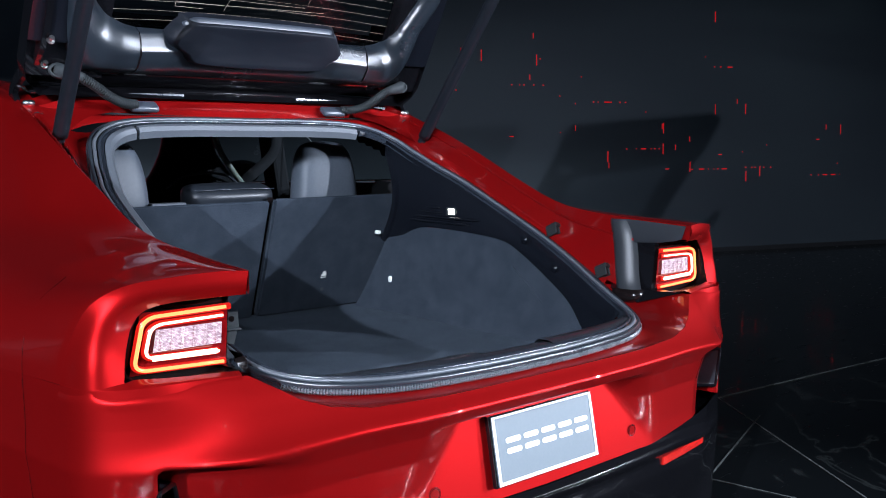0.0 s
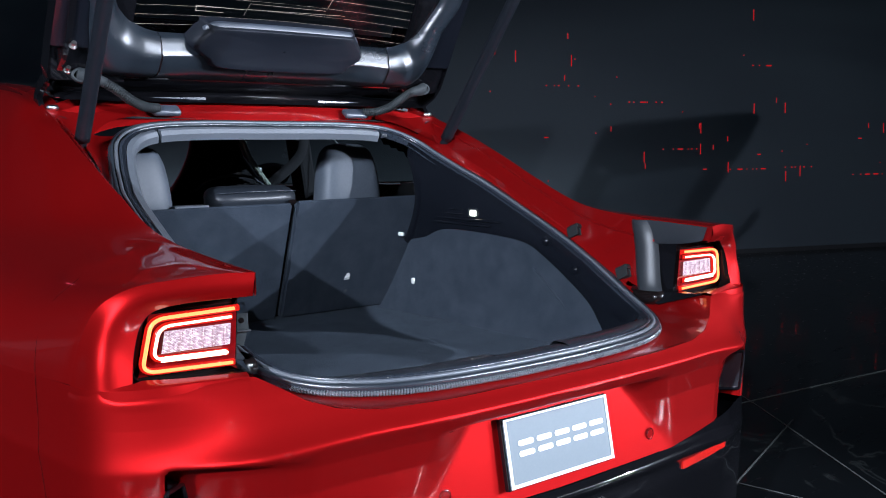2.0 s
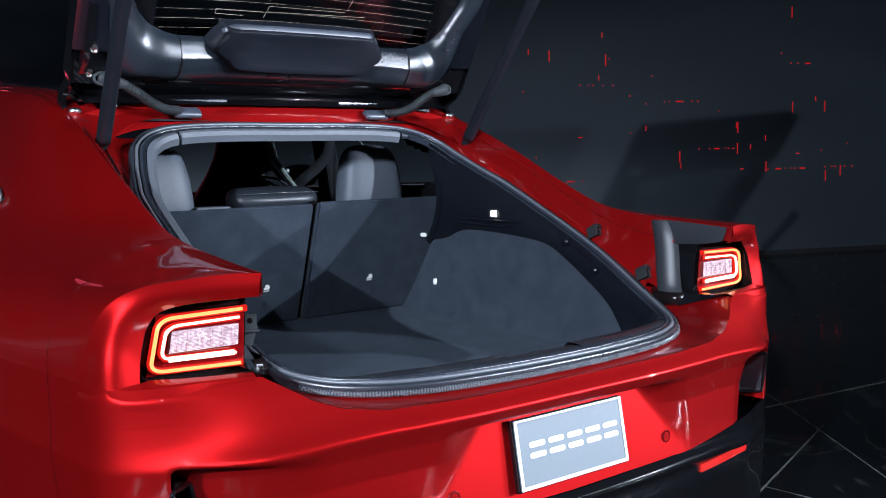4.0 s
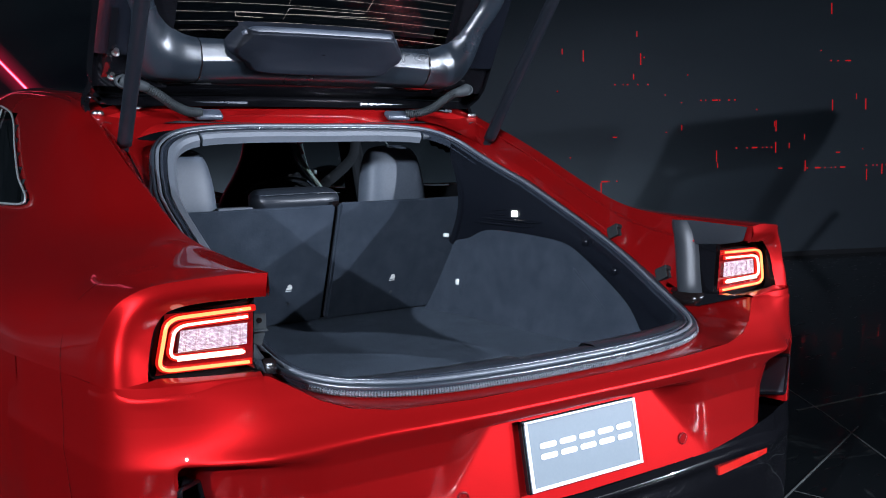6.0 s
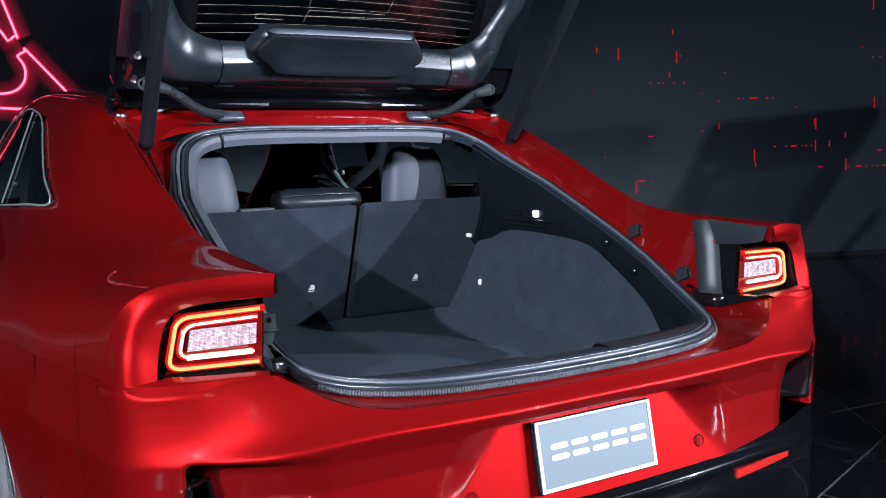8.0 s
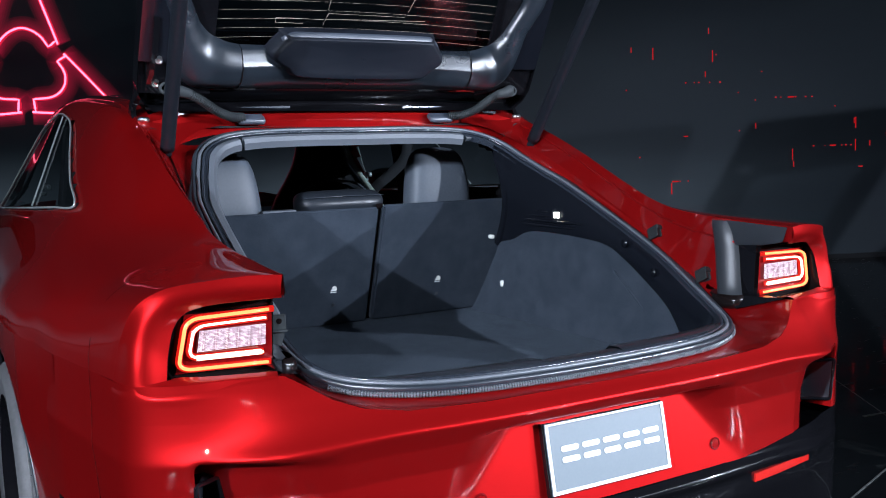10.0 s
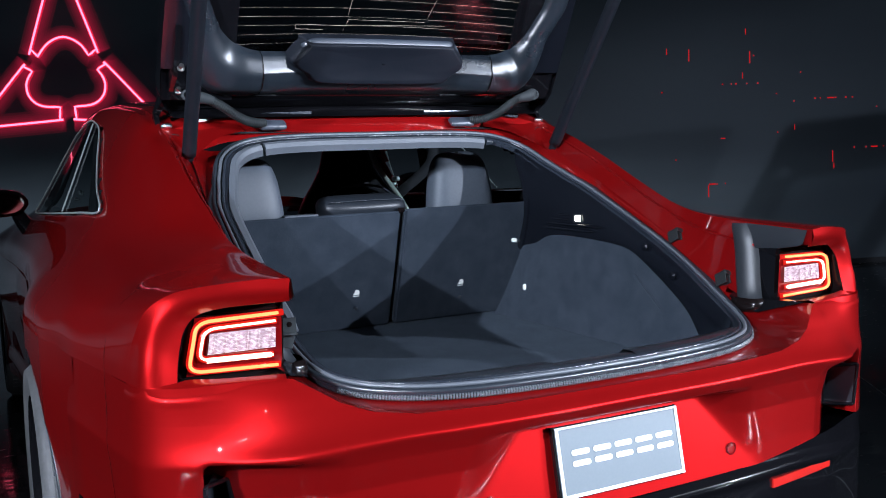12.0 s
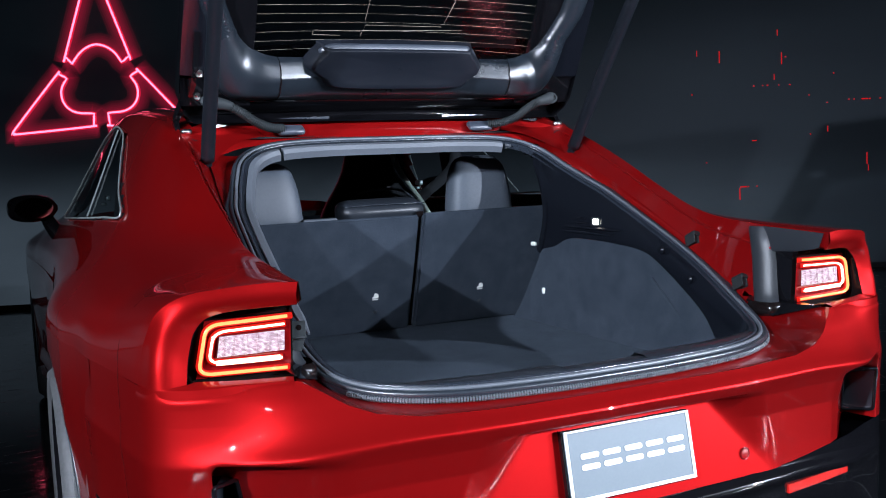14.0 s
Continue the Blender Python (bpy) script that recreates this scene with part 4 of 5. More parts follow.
# ---- tail details ----
for s in (1, -1):
    # air slot at the bumper's corner
    rim = [skin_at(s * x, z, 0.001)[0] for x, z in VENT]
    rim_path = spline([np.array(a) * (1 - f) + np.array(b) * f for a, b in zip(rim, rim[1:] + rim[:1]) for f in (0.06, 0.35, 0.65, 0.94)], 80, closed=True)
    vent = sweep("air_slot", rim_path, circle(0.0045, 8), GLOSS_BLACK, car, "black air slot at the bumper corner", True, (0.2 * s, -1, 0.1))
    back = rim_path + np.array([-s * 0.035, 0.085, 0.0])
    mid = np.array(back).mean(0)
    loft("slot_wall", [rim_path, (rim_path + back) / 2, back, mid + (back - mid) * 0.01], BLACK_PLASTIC, vent, "", True, 0, True)
    # reflector strip
    strip = []
    for x in np.linspace(0.425, 0.636, 16):
        i = int(np.argmin(abs(PLAN[:, 0] - x)))
        x0, y0 = PLAN[i] + PLAN_N[i] * (float(stand(i, 0.45)) + 0.0005)
        strip.append((s * x0, y0, 0.450 + 0.004 * (x - 0.42) / 0.2))
    sweep("reflector", strip, [(-0.003, -0.010), (0.003, -0.010), (0.004, 0.010), (-0.003, 0.010)], REFLECTOR, car, "narrow red rear reflector", False, (0, 0, 1), False)
    # parking sensors
    for x, z in ((0.306, 0.552),):
        at, n = skin_at(s * x, z, 0.0)
        turn = n.to_track_quat("Z", "Y").to_matrix().to_4x4()
        ring = [np.array(at + turn.to_3x3() @ Vector((0.0125 * math.cos(a), 0.0125 * math.sin(a), 0.001))) for a in np.linspace(0, 2 * math.pi, 25)[:-1]]
        sensor = tube("parking_sensor", ring, 0.0022, LAMP_RED, car, "round red parking sensor with dark ring", 6, True, n)
        part("sensor_cap", cylinder_bm(0.010, 0.004, Matrix.Translation(at) @ turn), RED, sensor)

# number plate in its holder
plate = linked("number_plate", None, car, "grey-blue show plate with white border and pale bars")
tl, tr, br, bl = (Vector(p) for p in ((-0.1535, -0.004, 0.671), (0.1535, -0.004, 0.671), (0.1535, -0.030, 0.534), (-0.1535, -0.030, 0.534)))
PN = (tr - tl).cross(bl - tl).normalized()
PN = PN if PN.y < 0 else -PN
PX, PZ = (tr - tl).normalized(), (tl - bl).normalized()
PH, PW = (tl - bl).length, 0.307


def on_plate(a, b, out=0.0):
    return bl + PX * (a * PW) + PZ * (b * PH) + PN * out


def plate_slab(name, pts, out, depth, material, label="", bevel=0.0):
    return slab(name, [on_plate(a, b, out) for a, b in pts], depth, PN, material, plate, label, bevel)


plate_slab("backing", [(-0.016, -0.02), (1.0, -0.02), (1.0, 1.02), (-0.016, 1.02)], -0.012, 0.010, GLOSS_BLACK)
plate_slab("face", [(0, 0), (1, 0), (1, 1), (0, 1)], -0.001, 0.003, PLATE_GREY)
for pts in ([(0, 0), (1, 0), (1, 0.05), (0, 0.05)], [(0, 0.052), (0.022, 0.052), (0.022, 0.968), (0, 0.968)], [(0.978, 0.052), (1, 0.052), (1, 0.968), (0.978, 0.968)], [(0, 0.97), (1, 0.97), (1, 1), (0, 1)]):
    plate_slab("border", pts, 0.0025, 0.0012, PLATE_WHITE)
for k in range(5):
    a0, a1 = 0.105 + k * 0.172, 0.105 + k * 0.172 + 0.140
    for b0, b1 in ((0.425, 0.505), (0.580, 0.660)):
        plate_slab("pale_bar", [(a0 + 0.012, b0), (a1 - 0.012, b0), (a1, b0 + 0.02), (a1, b1 - 0.02), (a1 - 0.012, b1), (a0 + 0.012, b1), (a0, b1 - 0.02), (a0, b0 + 0.02)], 0.0025, 0.0012, PLATE_WHITE)

# tail lamps: a flat field set back in the panel, from the inner end (u = 0) to the outer (u = 1), bottom to top
LAMP = [np.array(p) for p in ((0.640, 0.162, 0.822), (0.842, 0.164, 0.822), (0.815, 0.156, 0.955), (0.638, 0.150, 0.955))]
LAMP_N = np.array([0.0, -1.0, 0.06])
MOUTH = [(0.648, 0.084, 0.966), (0.700, 0.097, 0.965), (0.760, 0.124, 0.960), (0.798, 0.147, 0.948), (0.818, 0.150, 0.928), (0.828, 0.149, 0.900), (0.836, 0.147, 0.868), (0.838, 0.142, 0.848), (0.825, 0.136, 0.838), (0.780, 0.122, 0.836), (0.720, 0.106, 0.835), (0.652, 0.092, 0.834)]


def lamp_pt(u, v, out=0.0):
    a, b, c, d = LAMP
    return (a * (1 - u) + b * u) * (1 - v) + (d * (1 - u) + c * u) * v + LAMP_N * out


def lamp_line(points, out, r=0.05):
    """A path on the lamp's field with rounded corners."""
    pts = [points[0]]
    for a, b, c in zip(points, points[1:], points[2:]):
        a, b, c = np.array(a), np.array(b), np.array(c)
        la, lc = np.linalg.norm(a - b), np.linalg.norm(c - b)
        p, q = b + (a - b) / la * min(r, la / 2), b + (c - b) / lc * min(r, lc / 2)
        for t in np.linspace(0, 1, 9):
            pts.append(tuple((1 - t) ** 2 * p + 2 * t * (1 - t) * b + t * t * q))
    pts.append(points[-1])
    fine = []
    for a, b in zip(pts, pts[1:]):
        for t in np.linspace(0, 1, 5)[:-1]:
            fine.append(np.array(a) * (1 - t) + np.array(b) * t)
    fine.append(np.array(pts[-1]))
    return np.array([lamp_pt(u, v, out) for u, v in fine])


def flat_bar(w, h):
    return [(-w, -h), (-w * 0.7, h), (w * 0.7, h), (w, -h)]


def tail_lamp(s):
    lamp = linked("tail_lamp", None, car, "lit tail lamp with glowing red and white light bars")
    facing = mirrored([LAMP_N], s)[0]
    rows = [[lamp_pt(u, v, -0.020) for u in np.linspace(-0.02, 1.02, 24)] for v in np.linspace(-0.02, 1.02, 14)]
    loft("housing", mirrored(rows, s), LAMP_BLACK, lamp, "gloss black lamp housing")
    # funnel from the panel's edge back to the lens
    mouth = spline(MOUTH, 90)
    deep = spline(lamp_line([(0.0, 1.0), (0.99, 1.0), (1.0, 0.0), (0.0, 0.0)], -0.012, 0.16), 90)
    funnel = [mouth, mouth * 0.93 + deep * 0.07 + np.array([0, -0.002, 0]), mouth * 0.5 + deep * 0.5, deep]
    loft("bezel", mirrored(funnel, s), LAMP_BLACK, lamp, "deep gloss black bezel")
    rows = [[lamp_pt(u, v, -0.012) for u in np.linspace(0.01, 0.90, 16)] for v in np.linspace(0.10, 0.90, 10)]
    loft("red_lens", mirrored(rows, s), LAMP_RED, lamp, "deep red inner lens")
    for name, mat, pts, w, out, rr in (
            ("outer_bar", BAR_RED, [(0.00, 0.862), (0.885, 0.838), (0.895, 0.160), (0.03, 0.120)], 0.0062, -0.006, 0.15),
            ("outer_bar_core", BAR_AMBER, [(0.06, 0.862), (0.885, 0.838), (0.895, 0.160), (0.06, 0.120)], 0.0034, -0.002, 0.15),
            ("inner_bar", BAR_RED, [(0.07, 0.752), (0.800, 0.732), (0.814, 0.305), (0.10, 0.275)], 0.0060, -0.006, 0.13),
            ("inner_bar_core", BAR_WHITE, [(0.09, 0.752), (0.800, 0.732), (0.814, 0.305), (0.11, 0.275)], 0.0026, -0.001, 0.13),
            ("lower_bar_core", BAR_WHITE, [(0.13, 0.278), (0.40, 0.287), (0.74, 0.300)], 0.0050, 0.000, 0.05)):
        sweep(name, mirrored(lamp_line(pts, out, rr), s), flat_bar(w, 0.003), mat, lamp, "", False, facing)
    rows = [[lamp_pt(u, v, -0.006) for u in np.linspace(0.08, 0.735, 16)] for v in np.linspace(0.375, 0.665, 8)]
    loft("clear_lens", mirrored(rows, s), FACETS, lamp, "clear faceted reversing lens")
    for u in np.linspace(0.14, 0.68, 6):
        seam = mirrored([lamp_pt(u, v, -0.004) for v in (0.375, 0.51, 0.655)], s)
        tube("lens_rib", seam, 0.0011, FACETS, lamp, "", 5)
    # flat side of the housing, facing the boot opening
    side = mirrored([(0.640, 0.165, 0.826), (0.640, 0.182, 0.822), (0.634, 0.245, 0.836), (0.640, 0.250, 0.958), (0.640, 0.180, 0.962), (0.640, 0.160, 0.952), (0.648, 0.176, 0.93), (0.648, 0.180, 0.85)], s)
    sheet("lamp_side", side, [tuple(range(8))], GLOSS_BLACK, lamp, "gloss black side of the lamp", False)


def corner_cover(s):
    """Satin black cover down the inner shoulder beside the lamp."""
    cover = linked("corner_cover", None, car, "satin black plastic cover beside the tail lamp")
    face_rows = [[(0.6440, 0.082, 1.0055), (0.642, 0.15, 1.010), (0.639, 0.22, 1.0145), (0.636, 0.27, 1.0165)], [(0.638, 0.090, 0.972), (0.635, 0.15, 0.966), (0.633, 0.22, 0.962), (0.630, 0.265, 0.962)], [(0.640, 0.110, 0.966), (0.638, 0.16, 0.958), (0.636, 0.22, 0.955), (0.634, 0.26, 0.953)]]
    loft("cover_face", mirrored(face_rows, s), COVER_GREY, cover)
    post_rows = []
    for z, x0, y0 in ((1.016, 0.640, 0.018), (1.006, 0.635, 0.015), (0.975, 0.628, 0.002), (0.93, 0.625, -0.006), (0.88, 0.619, -0.014), (0.845, 0.612, -0.024), (0.828, 0.604, -0.034)):
        post_rows.append([(x0 + 0.016, 0.236 + y0, z), (x0 + 0.001, 0.246 + y0, z), (x0 - 0.010, 0.266 + y0, z), (x0 - 0.009, 0.292 + y0, z), (x0 + 0.006, 0.312 + y0, z)])
    loft("cover_post", smooth_rows(mirrored(post_rows, s), 24, 16), COVER_GREY, cover)
    shoe = []
    for z, g in ((0.832, 0.004), (0.822, 0.010), (0.806, 0.010), (0.796, 0.002)):
        shoe.append([(0.612 + g * 0.2, 0.198 - g, z), (0.596 - g, 0.205 - g, z), (0.586 - g, 0.235, z), (0.590 - g, 0.268, z), (0.606, 0.29, z)])
    loft("cover_shoe", smooth_rows(mirrored(shoe, s), 10, 14), LAMP_BLACK, cover, "gloss black foot of the cover")
    tray = mirrored([(0.585, 0.190, 0.800), (0.650, 0.094, 0.829), (0.655, 0.20, 0.832), (0.62, 0.30, 0.842), (0.585, 0.28, 0.83)], s)
    sheet("cover_foot", tray, [(0, 1, 2, 3, 4)], GLOSS_BLACK, cover, "", False)


for s in (1, -1):
    tail_lamp(s)
    corner_cover(s)


def bracket(at, s, yaw, parent=car):
    """A moulded channel with a round hole on top and an open end, for the tailgate's bump stops."""
    clip = part("bump_bracket", box_bm((0.034, 0.040, 0.006), (0, 0, 0), 0.002, 1, None), BRACKET, parent, "dark grey moulded bump-stop bracket")
    clip.matrix_local = Matrix.Translation(at) @ pose(0, 0, 0, -26, s * 14, yaw)
    for dx, w in ((-0.0145, 0.005), (0.0145, 0.005), (0.0, 0.004)):
        part("bracket_leg", box_bm((w, 0.038, 0.030), (dx, 0.001, -0.017), 0.0012, 1), BRACKET, clip)
    part("bracket_body", box_bm((0.028, 0.032, 0.026), (0, 0.001, -0.016), 0.002, 1), BRACKET, clip)
    part("bracket_lip", box_bm((0.034, 0.005, 0.010), (0, -0.020, -0.006), 0.0012, 1), BRACKET, clip)
    ring = [(0.0075 * math.cos(a), 0.004 + 0.0075 * math.sin(a), 0.0034) for a in np.linspace(0, 2 * math.pi, 17)[:-1]]
    tube("bracket_collar", ring, 0.0013, BRACKET, clip, "", 6, True)
    part("bracket_hole", cylinder_bm(0.0066, 0.002, Matrix.Translation((0, 0.004, 0.0032)), 16), LAMP_BLACK, clip)


for s in (1, -1):
    bracket((s * 0.618, 0.515, 0.985), s, 0)
    bracket((s * 0.616, 0.330, 0.882), s, 0)

tab = part("lamp_bracket", box_bm((0.030, 0.004, 0.030), (0, 0, 0), 0.001, 1), GREY_CLIP, car, "grey folded lamp bracket with a round hole")
tab.matrix_local = Matrix.Translation((-0.618, 0.196, 0.903)) @ pose(0, 0, 0, -8, 0, -14)
part("bracket_hole", cylinder_bm(0.0052, 0.0052, pose(0.002, 0, 0.002, 90, 0, 0), 18), LAMP_BLACK, tab)
part("bracket_fold", box_bm((0.030, 0.016, 0.004), (0.001, -0.007, -0.0165), 0.001, 1), GREY_CLIP, tab)
part("bracket_foot", box_bm((0.022, 0.004, 0.026), (-0.002, 0.004, -0.030), 0.001, 1, pose(0, 0, 0, 0, 18, 0)), GREY_CLIP, tab)

# ---- boot and cabin ----


def folded(profile, xs, name, mat, parent, label, bend=None):
    """A profile in (y, z) drawn along x; bend shifts y for each x."""
    rows = []
    for x in xs:
        d = bend(x) if bend else 0.0
        rows.append([(x, y + d, z) for y, z in profile])
    return loft(name, rows, mat, parent, label)


floor_rows = [[(x, y, 0.662 + 0.004 * math.sin(5 * x) * math.sin(7 * y)) for x in np.linspace(-0.56, 0.56, 30)] for y in np.linspace(0.08, 1.46, 30)]
loft("boot_floor", floor_rows, CARPET, car, "charcoal carpeted boot floor")

# seat backs, carpeted behind; split to the right of the middle
SEAT_N = np.array([0.0, -0.943, -0.332])
SEAT_UP = np.array([0.0, -0.332, 0.943])


def seat_pt(x, h, out=0.0):
    return np.array([x, 1.393, 0.660]) + SEAT_UP * h + SEAT_N * out


def seat_back(x0, x1, name_label, top=0.418):
    seat = linked("seat_back", None, car, name_label)
    bm = bmesh.new()
    width, height = x1 - x0, top
    bmesh.ops.create_cube(bm, size=1.0)
    bmesh.ops.scale(bm, vec=(width, 0.12, height), verts=bm.verts)
    for v in bm.verts:
        if v.co.y > 0 and v.co.z > 0:
            v.co.z -= 0.075  # the upper edge falls away towards the cabin
    bmesh.ops.bevel(bm, geom=bm.edges[:], offset=0.007, segments=3, affect="EDGES")
    m = Matrix(((1, 0, 0, (x0 + x1) / 2), (0, -SEAT_N[1], SEAT_UP[1], 0), (0, -SEAT_N[2], SEAT_UP[2], 0), (0, 0, 0, 1)))
    centre = seat_pt(0, height / 2, -0.06)
    m.translation = Vector(((x0 + x1) / 2, centre[1], centre[2]))
    bmesh.ops.transform(bm, matrix=m, verts=bm.verts)
    part("carpet_back", bm, CARPET, seat, "", False)
    return seat


left_back = seat_back(-0.555, 0.116, "charcoal carpeted wide seat back, upright")
right_back = seat_back(0.132, 0.625, "charcoal carpeted narrow seat back, upright", 0.424)
gap = sheet("seat_gap", [seat_pt(0.112, 0.0, -0.02), seat_pt(0.136, 0.0, -0.02), seat_pt(0.136, 0.42, -0.02), seat_pt(0.112, 0.42, -0.02)], [(0, 1, 2, 3)], LAMP_BLACK, car, "dark gap between the seat backs", False)


def tether(x, h, seat):
    """A small white child-seat mark with a slot below it."""
    bm = bmesh.new()
    shape = [(-0.011, 0.000), (0.011, 0.000), (0.011, 0.003), (-0.011, 0.003)]
    seat_shape = [(-0.010, 0.006), (0.009, 0.006), (0.012, 0.013), (0.008, 0.022), (0.000, 0.025), (-0.006, 0.020), (-0.004, 0.014), (-0.010, 0.011)]
    for pts in (shape, seat_shape):
        bm.faces.new([bm.verts.new(seat_pt(x + a, h + b, 0.0012)) for a, b in pts])
    part("seat_mark", bm, WHITE_PLASTIC, seat, "small white printed anchor mark")
    m = Matrix.Translation(seat_pt(x + 0.004, h - 0.045, 0.0005)) @ pose(0, 0, 0, 90 + 20, 0, 0)
    part("anchor_slot", cylinder_bm(0.006, 0.003, m, 16), BLACK_PLASTIC, seat)


tether(-0.018, 0.122, left_back)
tether(0.372, 0.122, right_back)


def cushion(name, control, mat, label, parent=car, n=(22, 22)):
    """A padded form: a closed loft of rounded rings (centre, half width, half depth)."""
    rings = []
    for (x, y, z), a, b in control:
        rings.append([(x + a * math.copysign(abs(math.cos(t)) ** 0.5, math.cos(t)), y + b * math.copysign(abs(math.sin(t)) ** 0.6, math.sin(t)), z) for t in np.linspace(0, 2 * math.pi, 33)])
    return loft(name, smooth_rows(rings, n[0], 33), mat, parent, label)


def shoulder(x, w, parent):
    """A tapered grey headrest."""
    rings = [((x, 1.352, 1.00), w * 1.10, 0.050), ((x, 1.342, 1.05), w * 1.07, 0.056), ((x, 1.342, 1.11), w * 1.02, 0.056), ((x, 1.345, 1.165), w * 0.94, 0.052), ((x, 1.348, 1.205), w * 0.83, 0.044), ((x, 1.350, 1.228), w * 0.68, 0.030), ((x, 1.350, 1.238), w * 0.40, 0.014), ((x, 1.350, 1.240), 0.002, 0.002)]
    return cushion("headrest", rings, LEATHER, "grey leather rear headrest", parent)


shoulder(-0.380, 0.116, left_back)
shoulder(0.376, 0.112, right_back)
rest = cushion("centre_headrest", [((0.008, 1.350, 1.02), 0.148, 0.050), ((0.008, 1.335, 1.062), 0.150, 0.056), ((0.008, 1.337, 1.078), 0.150, 0.056), ((0.008, 1.342, 1.090), 0.146, 0.052), ((0.008, 1.352, 1.102), 0.132, 0.042), ((0.008, 1.360, 1.108), 0.112, 0.026), ((0.008, 1.362, 1.110), 0.06, 0.012), ((0.008, 1.362, 1.110), 0.002, 0.002)], REST_LEATHER, "low black leather centre headrest", left_back)
ridge = [(-0.128, 1.284, 1.090), (0.008, 1.282, 1.092), (0.144, 1.284, 1.090)]
tube("stitch_line", spline(ridge, 20), 0.0013, RUBBER, rest)
part("seat_edge", box_bm((0.11, 0.05, 0.012), (-0.215, 1.300, 1.052), 0.004), LEATHER, left_back)

# right and left side linings
CARPET_TOP = [(0.556, 1.235, 0.896), (0.556, 1.215, 0.910), (0.556, 1.18, 0.916), (0.556, 1.13, 0.925), (0.556, 1.06, 0.950), (0.556, 0.98, 0.957), (0.556, 0.80, 0.950), (0.556, 0.66, 0.935), (0.556, 0.58, 0.900), (0.556, 0.48, 0.838), (0.554, 0.40, 0.78), (0.552, 0.35, 0.715), (0.552, 0.335, 0.664)]
for s in (1, -1):
    top = spline(CARPET_TOP, 70)
    low = top.copy()
    low[:, 2] = 0.660
    low[:, 0] = 0.508
    low[:, 1] += 0.125 * step(0.85, 1.235, top[:, 1])  # the front edge leans back along the seat
    rows = []
    for k in np.linspace(0, 1, 16):
        r = low * (1 - k) + top * k
        r[:, 0] = 0.508 + 0.048 * math.sin(k * math.pi / 2) ** 0.8 - 0.022 * np.exp(-((r[:, 1] - 1.05) / 0.22) ** 2) * math.sin(math.pi * min(1, k * 1.1) * 0.9)
        rows.append(r)
    side_lining = loft("side_carpet", mirrored(rows, s), CARPET, car, "charcoal carpeted side lining")
    # a folded crease in the lining
    crease = mirrored([(0.551, 0.62, 0.862), (0.550, 0.54, 0.80), (0.549, 0.46, 0.735), (0.546, 0.42, 0.68)], s)
    tube("lining_crease", spline(crease, 24), 0.004, CARPET, side_lining, "", 6)
    # shiny dark panel between the lining and the seal
    idx = [i for i in range(360) if SEAL[i][0] * s > 0.478 and SEAL[i][2] > 0.775 and SEAL[i][1] > 0.15]
    idx.sort(key=lambda i: -SEAL[i][1] - 0.9 * SEAL[i][2])
    high = spline(inset(SEAL, 0.026, -0.004)[idx], 70)
    rows = []
    low_edge = mirrored(spline([(0.555, 1.262, 0.905), (0.553, 1.235, 0.893)] + [(x - 0.003, y, z) for x, y, z in CARPET_TOP[1:-1]] + [(0.545, 0.30, 0.664)], 70), s)
    for k in np.linspace(0, 1, 61):
        r = low_edge * (1 - k) + high * k
        bulge_in = 0.010 * math.sin(math.pi * k)
        r[:, 1] -= 0.055 * math.sin(math.pi * min(1.0, k * 1.15)) * np.exp(-np.arange(70) / 7.0)
        r[:, 0] -= s * bulge_in * 0.4
        rows.append(r)
    panel = loft("side_panel", rows, PIANO, car, "shiny dark plastic side panel")
    for z0, y0, y1 in ((0.978, 0.80, 1.16), (0.993, 0.76, 1.18), (1.008, 0.93, 1.19), (1.023, 0.93, 1.18)):
        line = [(s * 0.5425, y, z0 + 0.02 * (y - 0.9)) for y in np.linspace(y0, y1, 12)]
        tube("moulded_rib", line, 0.0042, PIANO, panel, "", 8, False, (s, 0, 0.2), [0.3, 0.8] + [1.0] * 8 + [0.8, 0.3])
    for x, y, z in ((0.545, 0.565, 0.945), (0.545, 0.450, 0.872), (0.520, 1.095, 1.140)):
        m = Matrix.Translation((s * (x - 0.001), y, z)) @ pose(0, 0, 0, 0, 90, 0)
        clip = part("trim_clip", cylinder_bm(0.0125, 0.006, m, 20, None, 0.002), PIANO, panel, "round black trim fastener", True)
    # bright hooks near the seat
    part("hook", box_bm((0.012, 0.026, 0.014), (s * 0.548, 1.268, 0.925), 0.004), WHITE_PLASTIC, panel, "small white plastic hook", True)
    part("hook", box_bm((0.012, 0.020, 0.022), (s * 0.526, 1.172, 0.772), 0.006), WHITE_PLASTIC, panel, "small white plastic hook", True)

# the lit boot lamp on the right panel
boot_lamp = part("boot_lamp", box_bm((0.010, 0.044, 0.028), (0.549, 0.885, 1.014), 0.003), GREY_CLIP, car, "small lit boot lamp")
part("lamp_lens", box_bm((0.006, 0.026, 0.018), (0.5435, 0.880, 1.014), 0.002), CABIN_LAMP, boot_lamp)

# sill cover: three black mouldings
def sill_bend(x):
    return 0.008 + 0.062 * (abs(x) / 0.5) ** 3


